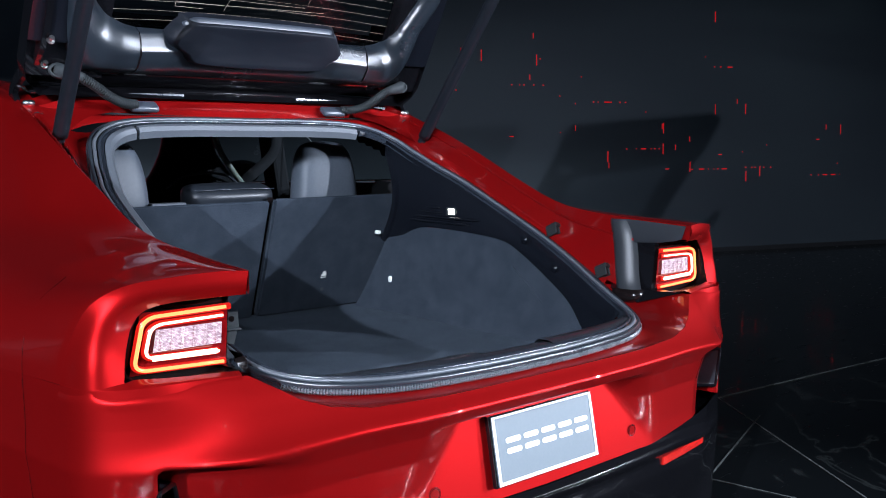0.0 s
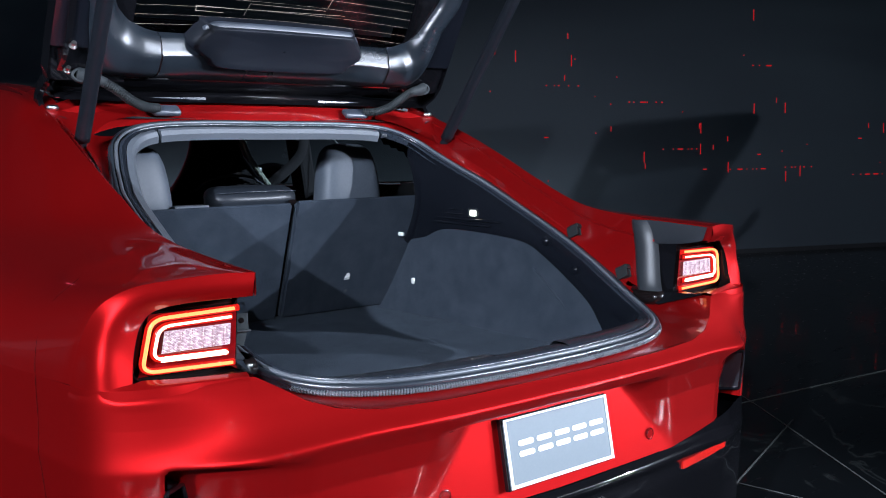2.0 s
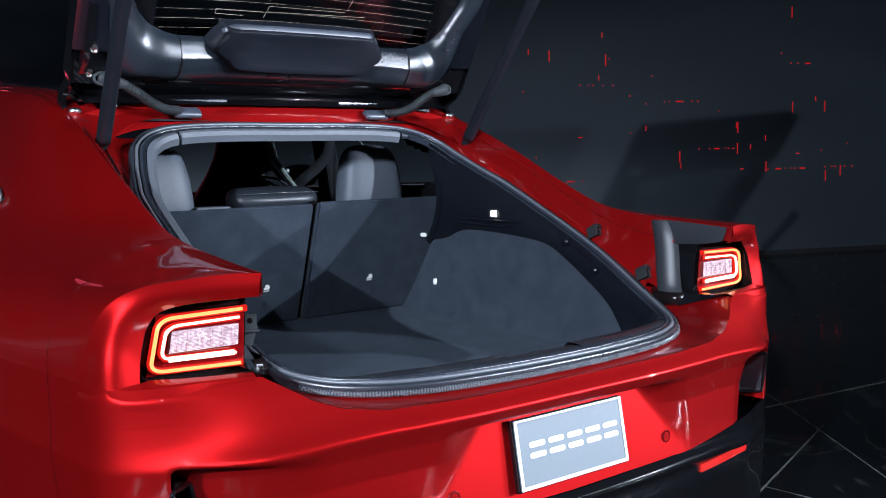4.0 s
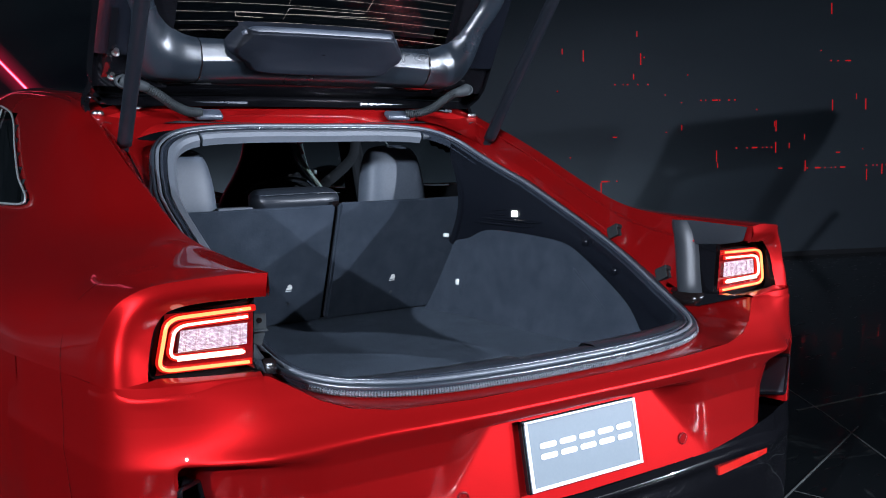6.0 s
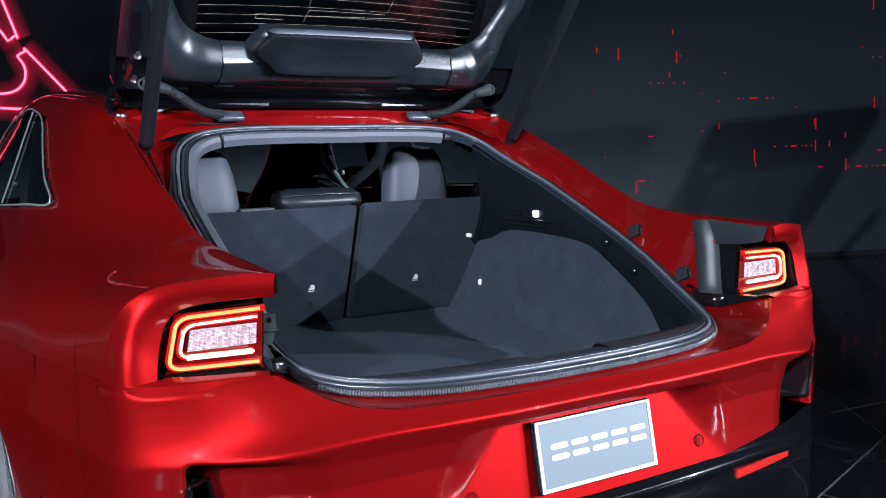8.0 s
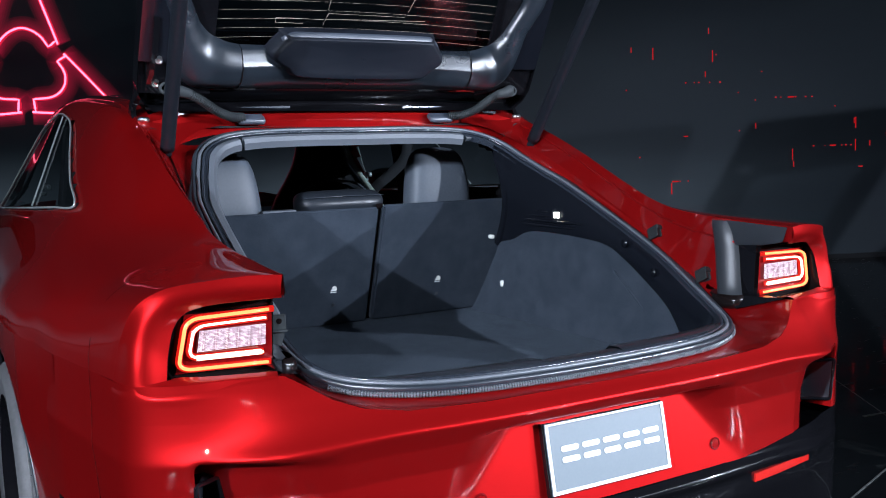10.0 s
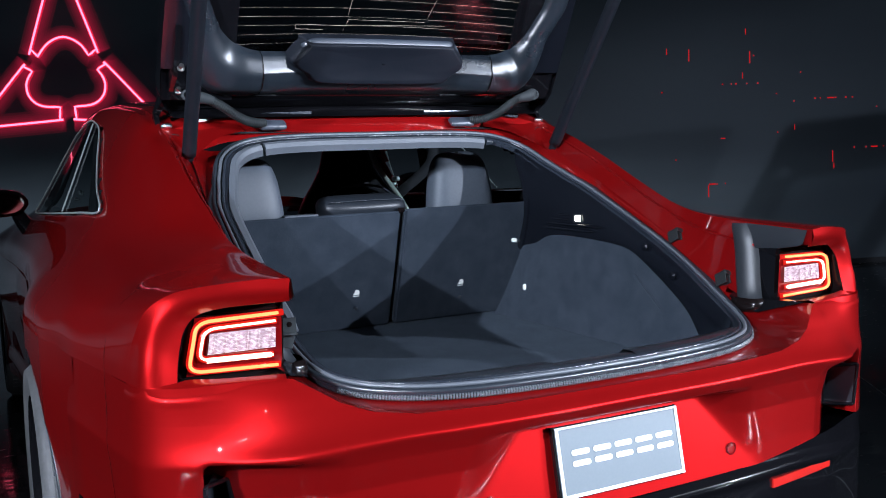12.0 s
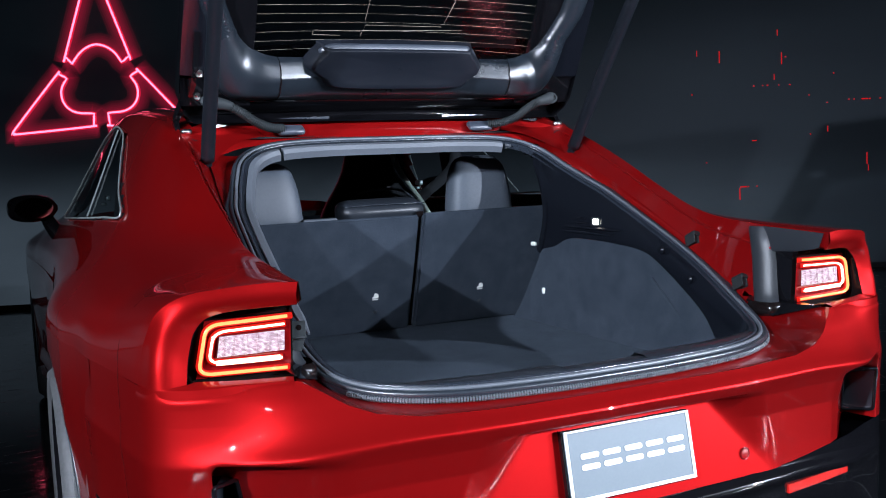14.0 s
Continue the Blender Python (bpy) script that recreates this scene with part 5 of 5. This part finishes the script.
for x0, x1, prof, mat in ((-0.468, -0.106, [(0.030, 0.770), (0.040, 0.779), (0.060, 0.784), (0.088, 0.783), (0.100, 0.774), (0.108, 0.72), (0.112, 0.66)], SILL_SATIN),
                          (-0.104, 0.096, [(0.028, 0.770), (0.038, 0.777), (0.052, 0.781), (0.074, 0.780), (0.084, 0.770), (0.092, 0.70), (0.096, 0.66)], SILL_SATIN),
                          (0.098, 0.468, [(0.030, 0.770), (0.040, 0.779), (0.060, 0.784), (0.088, 0.783), (0.100, 0.774), (0.108, 0.72), (0.112, 0.66)], SILL_SATIN)):
    folded(prof, np.linspace(x0, x1, 30), "sill_cover", mat, car, "satin black boot sill cover", sill_bend)

# inner skins that close the cabin: headliner, pillars
liner = []
for r in SIDE[8:14]:
    pts = np.array(r[:5])
    pts[:, 0] -= 0.035
    pts[:, 2] -= 0.012
    liner.append(pts)
for s in (1, -1):
    pierced("pillar_lining", smooth_rows(mirrored(liner, s), 60, 40), HALL_BLACK, "dark cloth pillar and door lining")
    low_liner = [[(s * (0.88 if z < 0.5 else 0.80), y, z) for y in np.linspace(1.42, 3.3, 12)] for z in (0.30, 1.03)]
    loft("door_lining", low_liner, HALL_BLACK, car, "dark door lining")
roof_in = [[(x, y, z - 0.025) for x in np.linspace(-0.60, 0.60, 12)] for y, z in ((1.20, 1.335), (1.30, 1.375), (1.65, 1.418), (2.30, 1.46), (3.0, 1.425))]
loft("headliner", roof_in, HALL_BLACK, car, "dark cloth headliner")
cabin_floor = sheet("cabin_floor", [(-0.9, 1.42, 0.30), (0.9, 1.42, 0.30), (0.9, 4.0, 0.30), (-0.9, 4.0, 0.30)], [(0, 1, 2, 3)], HALL_BLACK, car, "", False)
loft("dashboard", [[(x, 3.10, 0.55) for x in np.linspace(-0.88, 0.88, 20)], [(x, 3.08, 0.93) for x in np.linspace(-0.88, 0.88, 20)], [(x, 3.16, 0.985 + 0.02 * math.exp(-((x + 0.37) / 0.2) ** 2)) for x in np.linspace(-0.88, 0.88, 20)], [(x, 3.75, 0.96) for x in np.linspace(-0.88, 0.88, 20)]], DARK_LEATHER, car, "black dashboard")
wheel_ring = [(-0.37 + 0.18 * math.cos(a), 2.80 + 0.06 * math.sin(a), 0.93 + 0.17 * math.sin(a)) for a in np.linspace(0, 2 * math.pi, 41)[:-1]]
steer = tube("steering_wheel", wheel_ring, 0.016, DARK_LEATHER, car, "black leather steering wheel", 10, True, (0, 1, 0.3))
bonnet = smooth_rows([[(x, y, z) for x in np.linspace(-0.64, 0.64, 9)] for y, z in ((3.6, 1.0), (4.1, 0.995), (4.9, 0.856))], 10, 9)
loft("bonnet", bonnet, RED, car, "red bonnet")

# front seats: a high tapered shell with a pale inner edge
for x in (-0.28, 0.28):
    tall = 1.0 if x > 0 else 0.58  # the driver's seat is set low
    front = cushion("front_seat", [((a, b, 0.55 + (c - 0.55) * tall), w, d) for (a, b, c), w, d in [((x, 2.08, 0.55), 0.24, 0.07), ((x, 2.08, 0.93), 0.25, 0.07), ((x - 0.005, 2.10, 1.05), 0.212, 0.06), ((x, 2.12, 1.13), 0.160, 0.05), ((x, 2.14, 1.21), 0.112, 0.045), ((x, 2.15, 1.31), 0.086, 0.04), ((x, 2.155, 1.345), 0.06, 0.02), ((x, 2.155, 1.348), 0.002, 0.002)]], DARK_LEATHER, "black leather front seat with pale piping")
    pipe = [(x + 0.080, 2.095, 1.32), (x + 0.092, 2.085, 1.26), (x + 0.112, 2.075, 1.20), (x + 0.145, 2.060, 1.14), (x + 0.190, 2.045, 1.07), (x + 0.225, 2.03, 1.00)]
    arch = [(x - 0.15, 2.028, 1.07), (x - 0.09, 2.018, 1.112), (x, 2.015, 1.126), (x + 0.09, 2.018, 1.118), (x + 0.15, 2.028, 1.085)]
    pipe, arch = [[(a, b, 0.55 + (c - 0.55) * tall) for a, b, c in q] for q in (pipe, arch)]
    tube("piping", spline(pipe, 30), 0.012, PIPING, front, "pale green seat piping")
    tube("seat_trim", spline(arch, 30), 0.005, LEATHER, front, "curved grey trim on the seat back")
for s in (1, -1):
    belt = [(s * 0.668, 2.10, 1.32), (s * 0.645, 2.10, 1.20), (s * 0.51, 2.08, 1.10), (s * 0.42, 2.06, 1.04)]
    sweep("seat_belt", spline(belt, 20), [(-0.022, -0.001), (0.022, -0.001), (0.022, 0.001), (-0.022, 0.001)], HALL_BLACK, car, "black seat belt", False, (0, -1, 0.3))
    part("door_pillar", box_bm((0.07, 0.10, 0.62), (s * 0.70, 2.16, 1.05), 0.015, 2, pose(0, 0, 0, 0, s * -8, 0)), HALL_BLACK, car, "dark cloth door pillar")
    grip = part("door_grip", box_bm((0.02, 0.06, 0.022), (s * 0.71, 2.60, 1.138), 0.006), CHROME, car, "bright inner door grip", True)
    part("grip_base", box_bm((0.02, 0.05, 0.014), (s * 0.72, 2.66, 1.112), 0.005), CHROME, grip, "", True)
part("wheel_spoke", box_bm((0.10, 0.02, 0.016), (-0.37, 2.80, 0.93), 0.005), CHROME, steer, "bright steering wheel spoke", True)

# ---- open tailgate ----
GATE_O = np.array([0.0, 1.17, 1.40])
GATE_U = np.array([0.0, -0.5, 0.8660])
GATE_N = np.array([0.0, -0.8660, -0.5])


def gate_pt(x, u, n=0.0):
    return np.array([x, 0, 0]) + GATE_O + GATE_U * u + GATE_N * n


gate = linked("tailgate", None, car, "open black-lined tailgate with heated rear window")
# outer skin, edge and inner rim
HALF_W = [(-0.05, 0.60), (0.0, 0.645), (0.12, 0.645), (0.35, 0.640), (0.60, 0.635), (0.85, 0.63), (1.00, 0.64), (1.10, 0.66), (1.20, 0.655)]


def half_w(u):
    return float(np.interp(u, [a for a, _ in HALF_W], [b for _, b in HALF_W]))


def glass_edge(u):
    return float(np.interp(u, [0.135, 0.15, 0.175, 0.225, 0.31, 0.45, 0.80, 0.90, 0.93], [0.30, 0.385, 0.45, 0.492, 0.528, 0.548, 0.565, 0.55, 0.45]))


us = np.linspace(-0.05, 1.20, 36)
outer = [[gate_pt(x * half_w(u), u, -0.055 - 0.025 * (1 - x * x) + 0.05 * step(0.85, 1.15, u)) for x in np.linspace(-1, 1, 25)] for u in us]
outer = np.array(outer)
flat_gate = outer.reshape(-1, 3)


def over_glass(q):
    """Where the tailgate's skin is open for the rear glass."""
    u = float((q - GATE_O) @ GATE_U)
    return 0.16 < u < 0.90 and abs(q[0]) < glass_edge(u) - 0.012


sheet("gate_skin", flat_gate, [f for f in grid_faces(36, 25) if not over_glass(flat_gate[list(f)].mean(0))], ROOF_GLASS, gate, "gloss black tailgate outer skin")
rim_loop = [gate_pt(half_w(u), u, 0) for u in us] + [gate_pt(-half_w(u), u, 0) for u in us[::-1]]
back_loop = [gate_pt(half_w(u), u, -0.055) for u in us] + [gate_pt(-half_w(u), u, -0.055) for u in us[::-1]]
loft("gate_edge", [rim_loop, back_loop], GLOSS_BLACK, gate, "gloss black tailgate edge", False, 0, True)


# inner lining: a ring of mouldings between the rim and the glass
for s in (1, -1):
    rows = []
    for u in np.linspace(0.222, 0.93, 40):
        g, w = glass_edge(u), half_w(u)
        rows.append([gate_pt(s * x, u, n) for x, n in ((g, -0.018), (g + 0.004, -0.002), (g + 0.016, 0.012), (g + 0.034, 0.018), (g + 0.056, 0.017), (g + 0.072, 0.010), (g + 0.076, 0.004))])
    loft("side_moulding", smooth_rows(rows, 60, 24), GATE_TRIM, gate, "satin dark side moulding of the tailgate")
    rows = []
    for u in np.linspace(0.10, 0.93, 40):
        g, w = glass_edge(max(u, 0.15)), half_w(u)
        rows.append([gate_pt(s * x, u, n) for x, n in ((g + 0.070, 0.008), (max(g + 0.075, w - 0.015), 0.004), (w, 0.0))])
    loft("outer_flange", rows, PIANO, gate, "shiny black outer flange of the tailgate")
    # corner where the side moulding meets the lower band
    corner = [[gate_pt(s * x, u, n) for x, u, n in r] for r in (
        [(0.372, 0.150, -0.014), (0.372, 0.144, 0.0162), (0.372, 0.106, 0.0435), (0.372, 0.085, 0.0437), (0.372, 0.055, 0.038), (0.372, 0.03, 0.012), (0.372, 0.015, -0.02)],
        [(0.410, 0.158, -0.014), (0.413, 0.149, 0.016), (0.420, 0.108, 0.043), (0.424, 0.084, 0.045), (0.430, 0.052, 0.038), (0.434, 0.028, 0.010), (0.436, 0.012, -0.02)],
        [(0.450, 0.178, -0.014), (0.460, 0.158, 0.010), (0.472, 0.124, 0.033), (0.484, 0.090, 0.036), (0.496, 0.058, 0.028), (0.504, 0.036, 0.004), (0.508, 0.022, -0.02)],
        [(0.478, 0.205, -0.016), (0.490, 0.195, 0.010), (0.506, 0.174, 0.025), (0.524, 0.146, 0.029), (0.540, 0.116, 0.020), (0.548, 0.094, 0.002), (0.550, 0.084, -0.02)],
        [(0.492, 0.225, -0.018), (0.500, 0.226, 0.006), (0.515, 0.227, 0.0155), (0.535, 0.227, 0.019), (0.555, 0.226, 0.015), (0.566, 0.224, 0.005), (0.570, 0.22, -0.02)])]
    loft("corner_moulding", smooth_rows(corner, 26, 26), GATE_TRIM, gate, "satin dark corner moulding")
    # recessed black channel outside the mouldings
    chan = [[gate_pt(s * x, u, -0.012) for x in (0.44, half_w(u) - 0.004)] for u in np.linspace(0.0, 0.93, 12)]
    loft("gate_channel", chan, GLOSS_BLACK, gate, "")

band = []
for x in np.linspace(-0.370, 0.370, 41):
    rise = 0.125 * max(0.0, abs(x) - 0.24)
    band.append([gate_pt(x, u, n + (rise if -0.013 < n else 0)) for u, n in ((0.150, -0.014), (0.1465, -0.003), (0.144, 0.0), (0.132, 0.0088), (0.120, 0.0175), (0.108, 0.0262), (0.1055, 0.0275), (0.102, 0.0278), (0.085, 0.0275), (0.068, 0.025), (0.052, 0.020), (0.040, 0.010), (0.026, -0.006), (0.012, -0.020))])
loft("lower_moulding", np.array(band), GATE_TRIM, gate, "satin dark lower moulding")
for x in (-0.371, 0.371):
    line = [gate_pt(x, u, n) for u, n in ((0.146, -0.010), (0.142, 0.018), (0.106, 0.0445), (0.085, 0.0450), (0.055, 0.039), (0.030, 0.012))]
    tube("panel_gap", spline(line, 20), 0.0016, LAMP_BLACK, gate, "", 6)
low_black = [[gate_pt(x, u, n) for x in np.linspace(-0.60, 0.60, 20)] for u, n in ((0.03, -0.012), (0.0, -0.02), (-0.03, -0.045), (-0.05, -0.07))]
loft("gate_lower_edge", low_black, GLOSS_BLACK, gate, "gloss black lower edge")
top_band = [[gate_pt(x, u, n) for x in np.linspace(-0.60, 0.60, 20)] for u, n in ((0.90, -0.012), (0.93, 0.03), (1.05, 0.035), (1.15, 0.02), (1.20, 0.0))]
loft("upper_moulding", top_band, GATE_TRIM, gate, "satin dark upper moulding")

# the raised pull cover in the middle of the lower band
hump = []
for f, n in ((0.0, -0.005), (0.25, 0.022), (0.6, 0.042), (0.85, 0.050), (0.97, 0.051)):
    k = 1 - 0.10 * f
    ring = [(-0.302, 0.135), (-0.285, 0.172), (-0.262, 0.196), (-0.225, 0.209), (0.195, 0.209), (0.232, 0.196), (0.255, 0.172), (0.275, 0.132), (0.235, 0.098), (0.185, 0.068), (-0.195, 0.068), (-0.255, 0.100)]
    cx, cu = -0.013, 0.140
    hump.append(spline([gate_pt(cx + (x - cx) * k, cu + (u - cu) * (1 - 0.22 * f), n) for x, u in ring], 72, closed=True))
flat_ring = hump[-1]
hump.append(flat_ring.mean(0) + (flat_ring - flat_ring.mean(0)) * 0.80 - GATE_N * 0.004)
hump.append(flat_ring.mean(0) + (flat_ring - flat_ring.mean(0)) * 0.02 - GATE_N * 0.004)
pull = loft("pull_cover", hump, PULL_BLACK, gate, "shiny dark raised pull cover", True, 0, True)
lip = [gate_pt(x, u, n) for x, u, n in ((-0.258, 0.178, 0.030), (-0.235, 0.194, 0.036), (-0.19, 0.199, 0.038), (0.165, 0.199, 0.038), (0.208, 0.192, 0.036), (0.232, 0.170, 0.030), (0.246, 0.142, 0.022))]
sweep("pull_lip", spline(lip, 50), [(-0.015, -0.005), (0.015, -0.005), (0.015, 0.001), (0.008, 0.004), (-0.008, 0.004), (-0.015, 0.001)], SATIN_PLASTIC, pull, "satin upper edge of the pull", False, (0.10, -0.98, 0.12))

# heated glass with fine lines
pane = [[gate_pt(x * (glass_edge(u) + 0.015), u, -0.020) for x in np.linspace(-1, 1, 25)] for u in np.linspace(0.138, 0.93, 20)]
loft("rear_glass", pane, REAR_GLASS, gate, "black tinted heated rear glass")
WIRE = material("heater_wire", (0.42, 0.35, 0.27), (0.55, 0.47, 0.36), 0.5)
for k in range(24):
    u = 0.165 + k * 0.026
    wide = glass_edge(u + 0.02) - 0.012
    path = [gate_pt(x, u + 0.016 * (1 - (x / wide) ** 2), -0.0185) for x in np.linspace(-wide, wide, 40)]
    tube("heater_line", path, 0.00026, WIRE, gate, "", 4, False, (0, 0.3, 1))
for pts in ([(-0.128, 0.215), (-0.115, 0.25), (0.13, 0.25)], [(-0.272, 0.217), (-0.272, 0.231), (-0.13, 0.231)], [(-0.272, 0.217), (-0.19, 0.217)], [(-0.118, 0.262), (-0.095, 0.45)], [(0.137, 0.262), (0.205, 0.45)], [(-0.12, 0.233), (0.20, 0.240)]):
    line = [np.array(a) * (1 - t) + np.array(b) * t for a, b in zip(pts, pts[1:]) for t in np.linspace(0, 1, 8)[:-1]] + [np.array(pts[-1])]
    tube("aerial_line", [gate_pt(a, b, -0.0183) for a, b in line], 0.00045, WIRE, gate, "", 4, False, (0, 0.3, 1))

for s in (1, -1):
    # gas struts
    foot, head = np.array([s * 0.592, 1.110, 1.200]), np.array([s * 0.618, 0.560, 1.922])
    strut = tube("gas_strut", [foot + (head - foot) * f for f in (0.0, 0.02, 0.08, 0.10)], 0.0130, STRUT, car, "black powered tailgate strut", 16)
    tube("strut_tube", [foot + (head - foot) * f for f in (0.07, 0.09, 0.98, 1.0)], 0.0190, STRUT, strut, "", 18)
    part("ball_joint", cylinder_bm(0.014, 0.03, Matrix.Translation(foot) @ pose(0, 0, 0, 0, 90, 0), 16, None, 0.003), GLOSS_BLACK, strut, "", True)
    # hinge with bolts
    arm = spline([(s * 0.640, 1.235, 1.318), (s * 0.640, 1.262, 1.365), (s * 0.625, 1.235, 1.412), (s * 0.612, 1.185, 1.435), (s * 0.606, 1.120, 1.500), (s * 0.604, 1.06, 1.60)][:6 if s < 0 else 4], 24)
    hinge = sweep("hinge_arm", arm, [(-0.016, -0.007), (0.016, -0.007), (0.016, 0.007), (-0.016, 0.007)], GLOSS_BLACK, car, "gloss black tailgate hinge arm", False, (s, 0, 0), False)
    part("hinge_foot", box_bm((0.05, 0.06, 0.022), (s * 0.640, 1.222, 1.318), 0.005, 2, pose(0, 0, 0, 25, 0, 0)), GLOSS_BLACK, hinge)
    part("hinge_knuckle", cylinder_bm(0.008, 0.030, Matrix.Translation((s * 0.622, 1.205, 1.335)) @ pose(0, 0, 0, 0, 90, 0), 16, None, 0.003), METAL, hinge, "bright hinge pin", True)
    for y, z in ((1.111, 1.489), (1.164, 1.432)) if s < 0 else ():
        m = Matrix.Translation((s * 0.594, y - 0.006, z - 0.003)) @ pose(0, 0, 0, 60, 0, 0)
        bolt = part("bolt", cylinder_bm(0.0105, 0.004, m, 18, None, 0.001), METAL, hinge, "zinc flange bolt")
        part("bolt_head", cylinder_bm(0.0070, 0.016, m @ Matrix.Translation((0, 0, 0.006)), 6), METAL, bolt)
    # wiring hose with moulded boots
    hose_path = spline([(s * 0.345, 1.188, 1.338), (s * 0.385, 1.170, 1.340), (s * 0.430, 1.155, 1.356), (s * 0.470, 1.150, 1.382), (s * 0.505, 1.150, 1.402)], 120)
    hose = sweep("wiring_hose", hose_path, circle(0.0140, 12), GREY_CLIP, car, "ribbed grey wiring hose", False, (0, 1, 0.2), True, [1.0 if i % 4 < 2 else 0.72 for i in range(120)])
    boot = spline([(s * 0.498, 1.150, 1.400), (s * 0.520, 1.151, 1.407), (s * 0.545, 1.153, 1.412), (s * 0.572, 1.158, 1.420)], 12)
    sweep("hose_boot", boot, circle(0.017, 12, 0.8), GREY_CLIP, hose, "", False, (0, 1, 0.2), True, [0.75, 0.8, 0.85, 0.9, 0.95, 1, 1.05, 1.1, 1.15, 1.2, 1.2, 1.1])
    collar = [np.array((s * 0.562, 1.150, 1.417)) + np.array((0.024 * math.cos(a) * 0.95, 0.0, 0.015 * math.sin(a))) for a in np.linspace(0, 2 * math.pi, 25)[:-1]]
    tube("hose_collar", collar, 0.0045, GREY_CLIP, hose, "", 8, True, (0, 1, 0))
    part("hose_base", box_bm((0.085, 0.040, 0.020), (s * 0.318, 1.198, 1.333), 0.0095, 3, pose(0, 0, 0, 35, 0, 0)), SATIN_PLASTIC, hose, "", True)

# ---- side glass, mirrors and shut lines ----
def side_pt(y, f, s, out=0.0):
    """On the car's side glass: f = 0 at the belt, 1 at the roof rail."""
    a = np.array([np.interp(y, BELT[:, 1], BELT[:, k]) for k in range(3)])
    b = np.array([np.interp(y, RAIL[:, 1], RAIL[:, k]) for k in range(3)])
    p = a * (1 - f) + b * f + np.array([0.90, 0, 0.43]) * out
    p[0] *= s
    return p


for s in (1, -1):
    outline = WINDOW + [(2.5, -0.05), (2.0, -0.05), (1.5, -0.055)]
    ring = spline([side_pt(y, f, s, 0.010) for y, f in outline], 120, closed=True)
    win = tube("window_frame", ring, 0.0034, CHROME, car, "satin chrome side window frame", 8, True, (s, 0, 0.4))
    pane_rows = []
    for y in np.linspace(1.22, 2.89, 40):
        top_f = float(np.interp(y, [a for a, _ in WINDOW], [b for _, b in WINDOW]))
        pane_rows.append([side_pt(y, -0.05 + (top_f + 0.05) * k / 8, s, 0.004) for k in range(9)])
    loft("side_glass", pane_rows, WINDOW_GLASS, win, "dark tinted side glass")
    divider = [side_pt(y, f, s, 0.010) for y, f in ((1.89, -0.03), (1.97, 0.33), (2.05, 0.66), (2.11, 0.95))]
    sweep("window_divider", spline(divider, 16), [(-0.0025, -0.002), (0.0025, -0.002), (0.002, 0.003), (-0.002, 0.003)], CHROME, win, "satin chrome divider", False, (s, 0, 0.4), False)
    # door mirror
    body = []
    for q, (wy, wz) in ((0.0, (0.01, 0.01)), (0.03, (0.055, 0.045)), (0.09, (0.075, 0.060)), (0.15, (0.072, 0.058)), (0.19, (0.055, 0.045)), (0.205, (0.03, 0.025)), (0.208, (0.002, 0.002))):
        body.append([(s * (0.885 + q), 2.99 + wy * math.cos(t) + 0.02 * math.cos(t) ** 2, 1.102 + wz * math.copysign(abs(math.sin(t)) ** 0.8, math.sin(t)) + 0.012 * q) for t in np.linspace(0, 2 * math.pi, 29)])
    mirror = loft("door_mirror", smooth_rows(body, 22, 29), GLOSS_BLACK, car, "gloss black door mirror")
    face = [(s * (0.985 + 0.078 * math.cos(t)), 2.917, 1.104 + 0.046 * math.sin(t)) for t in np.linspace(0, 2 * math.pi, 29)[:-1]]
    slab("mirror_glass", face, 0.004, (0, -1, 0), MIRROR, mirror, "reflecting mirror glass")
    stalk = spline([(s * 0.935, 2.97, 1.060), (s * 0.915, 2.95, 1.02), (s * 0.885, 2.93, 0.975), (s * 0.860, 2.92, 0.945)], 12)
    sweep("mirror_stalk", stalk, circle(0.034, 12, 0.5), GLOSS_BLACK, mirror, "", False, (0, 1, 0), True, np.linspace(0.8, 1.2, 12))
    # shut line between bumper and quarter panel
    shut = []
    for z in np.linspace(0.50, 0.99, 16):
        y = 0.30 + 0.05 * math.sin((z - 0.5) * 3.0)
        row = np.array([[np.interp(y, [r[c][1] for r in SIDE[:6]], [r[c][k] for r in SIDE[:6]]) for k in range(3)] for c in range(4, 9)])
        if z >= 0.835:
            zz, xx = row[::-1, 2], row[::-1, 0]
            shut.append((s * (np.interp(z, zz, xx) + 0.0012), y, z))
        else:
            i = int(np.argmin(abs(PLAN[:, 1] - y)))
            shut.append((s * (PLAN[i, 0] + PLAN_N[i, 0] * stand(i, z) + 0.001), y, z))
    tube("shut_line", spline(shut, 40), 0.0004, LAMP_BLACK, car, "thin dark shut line", 5)
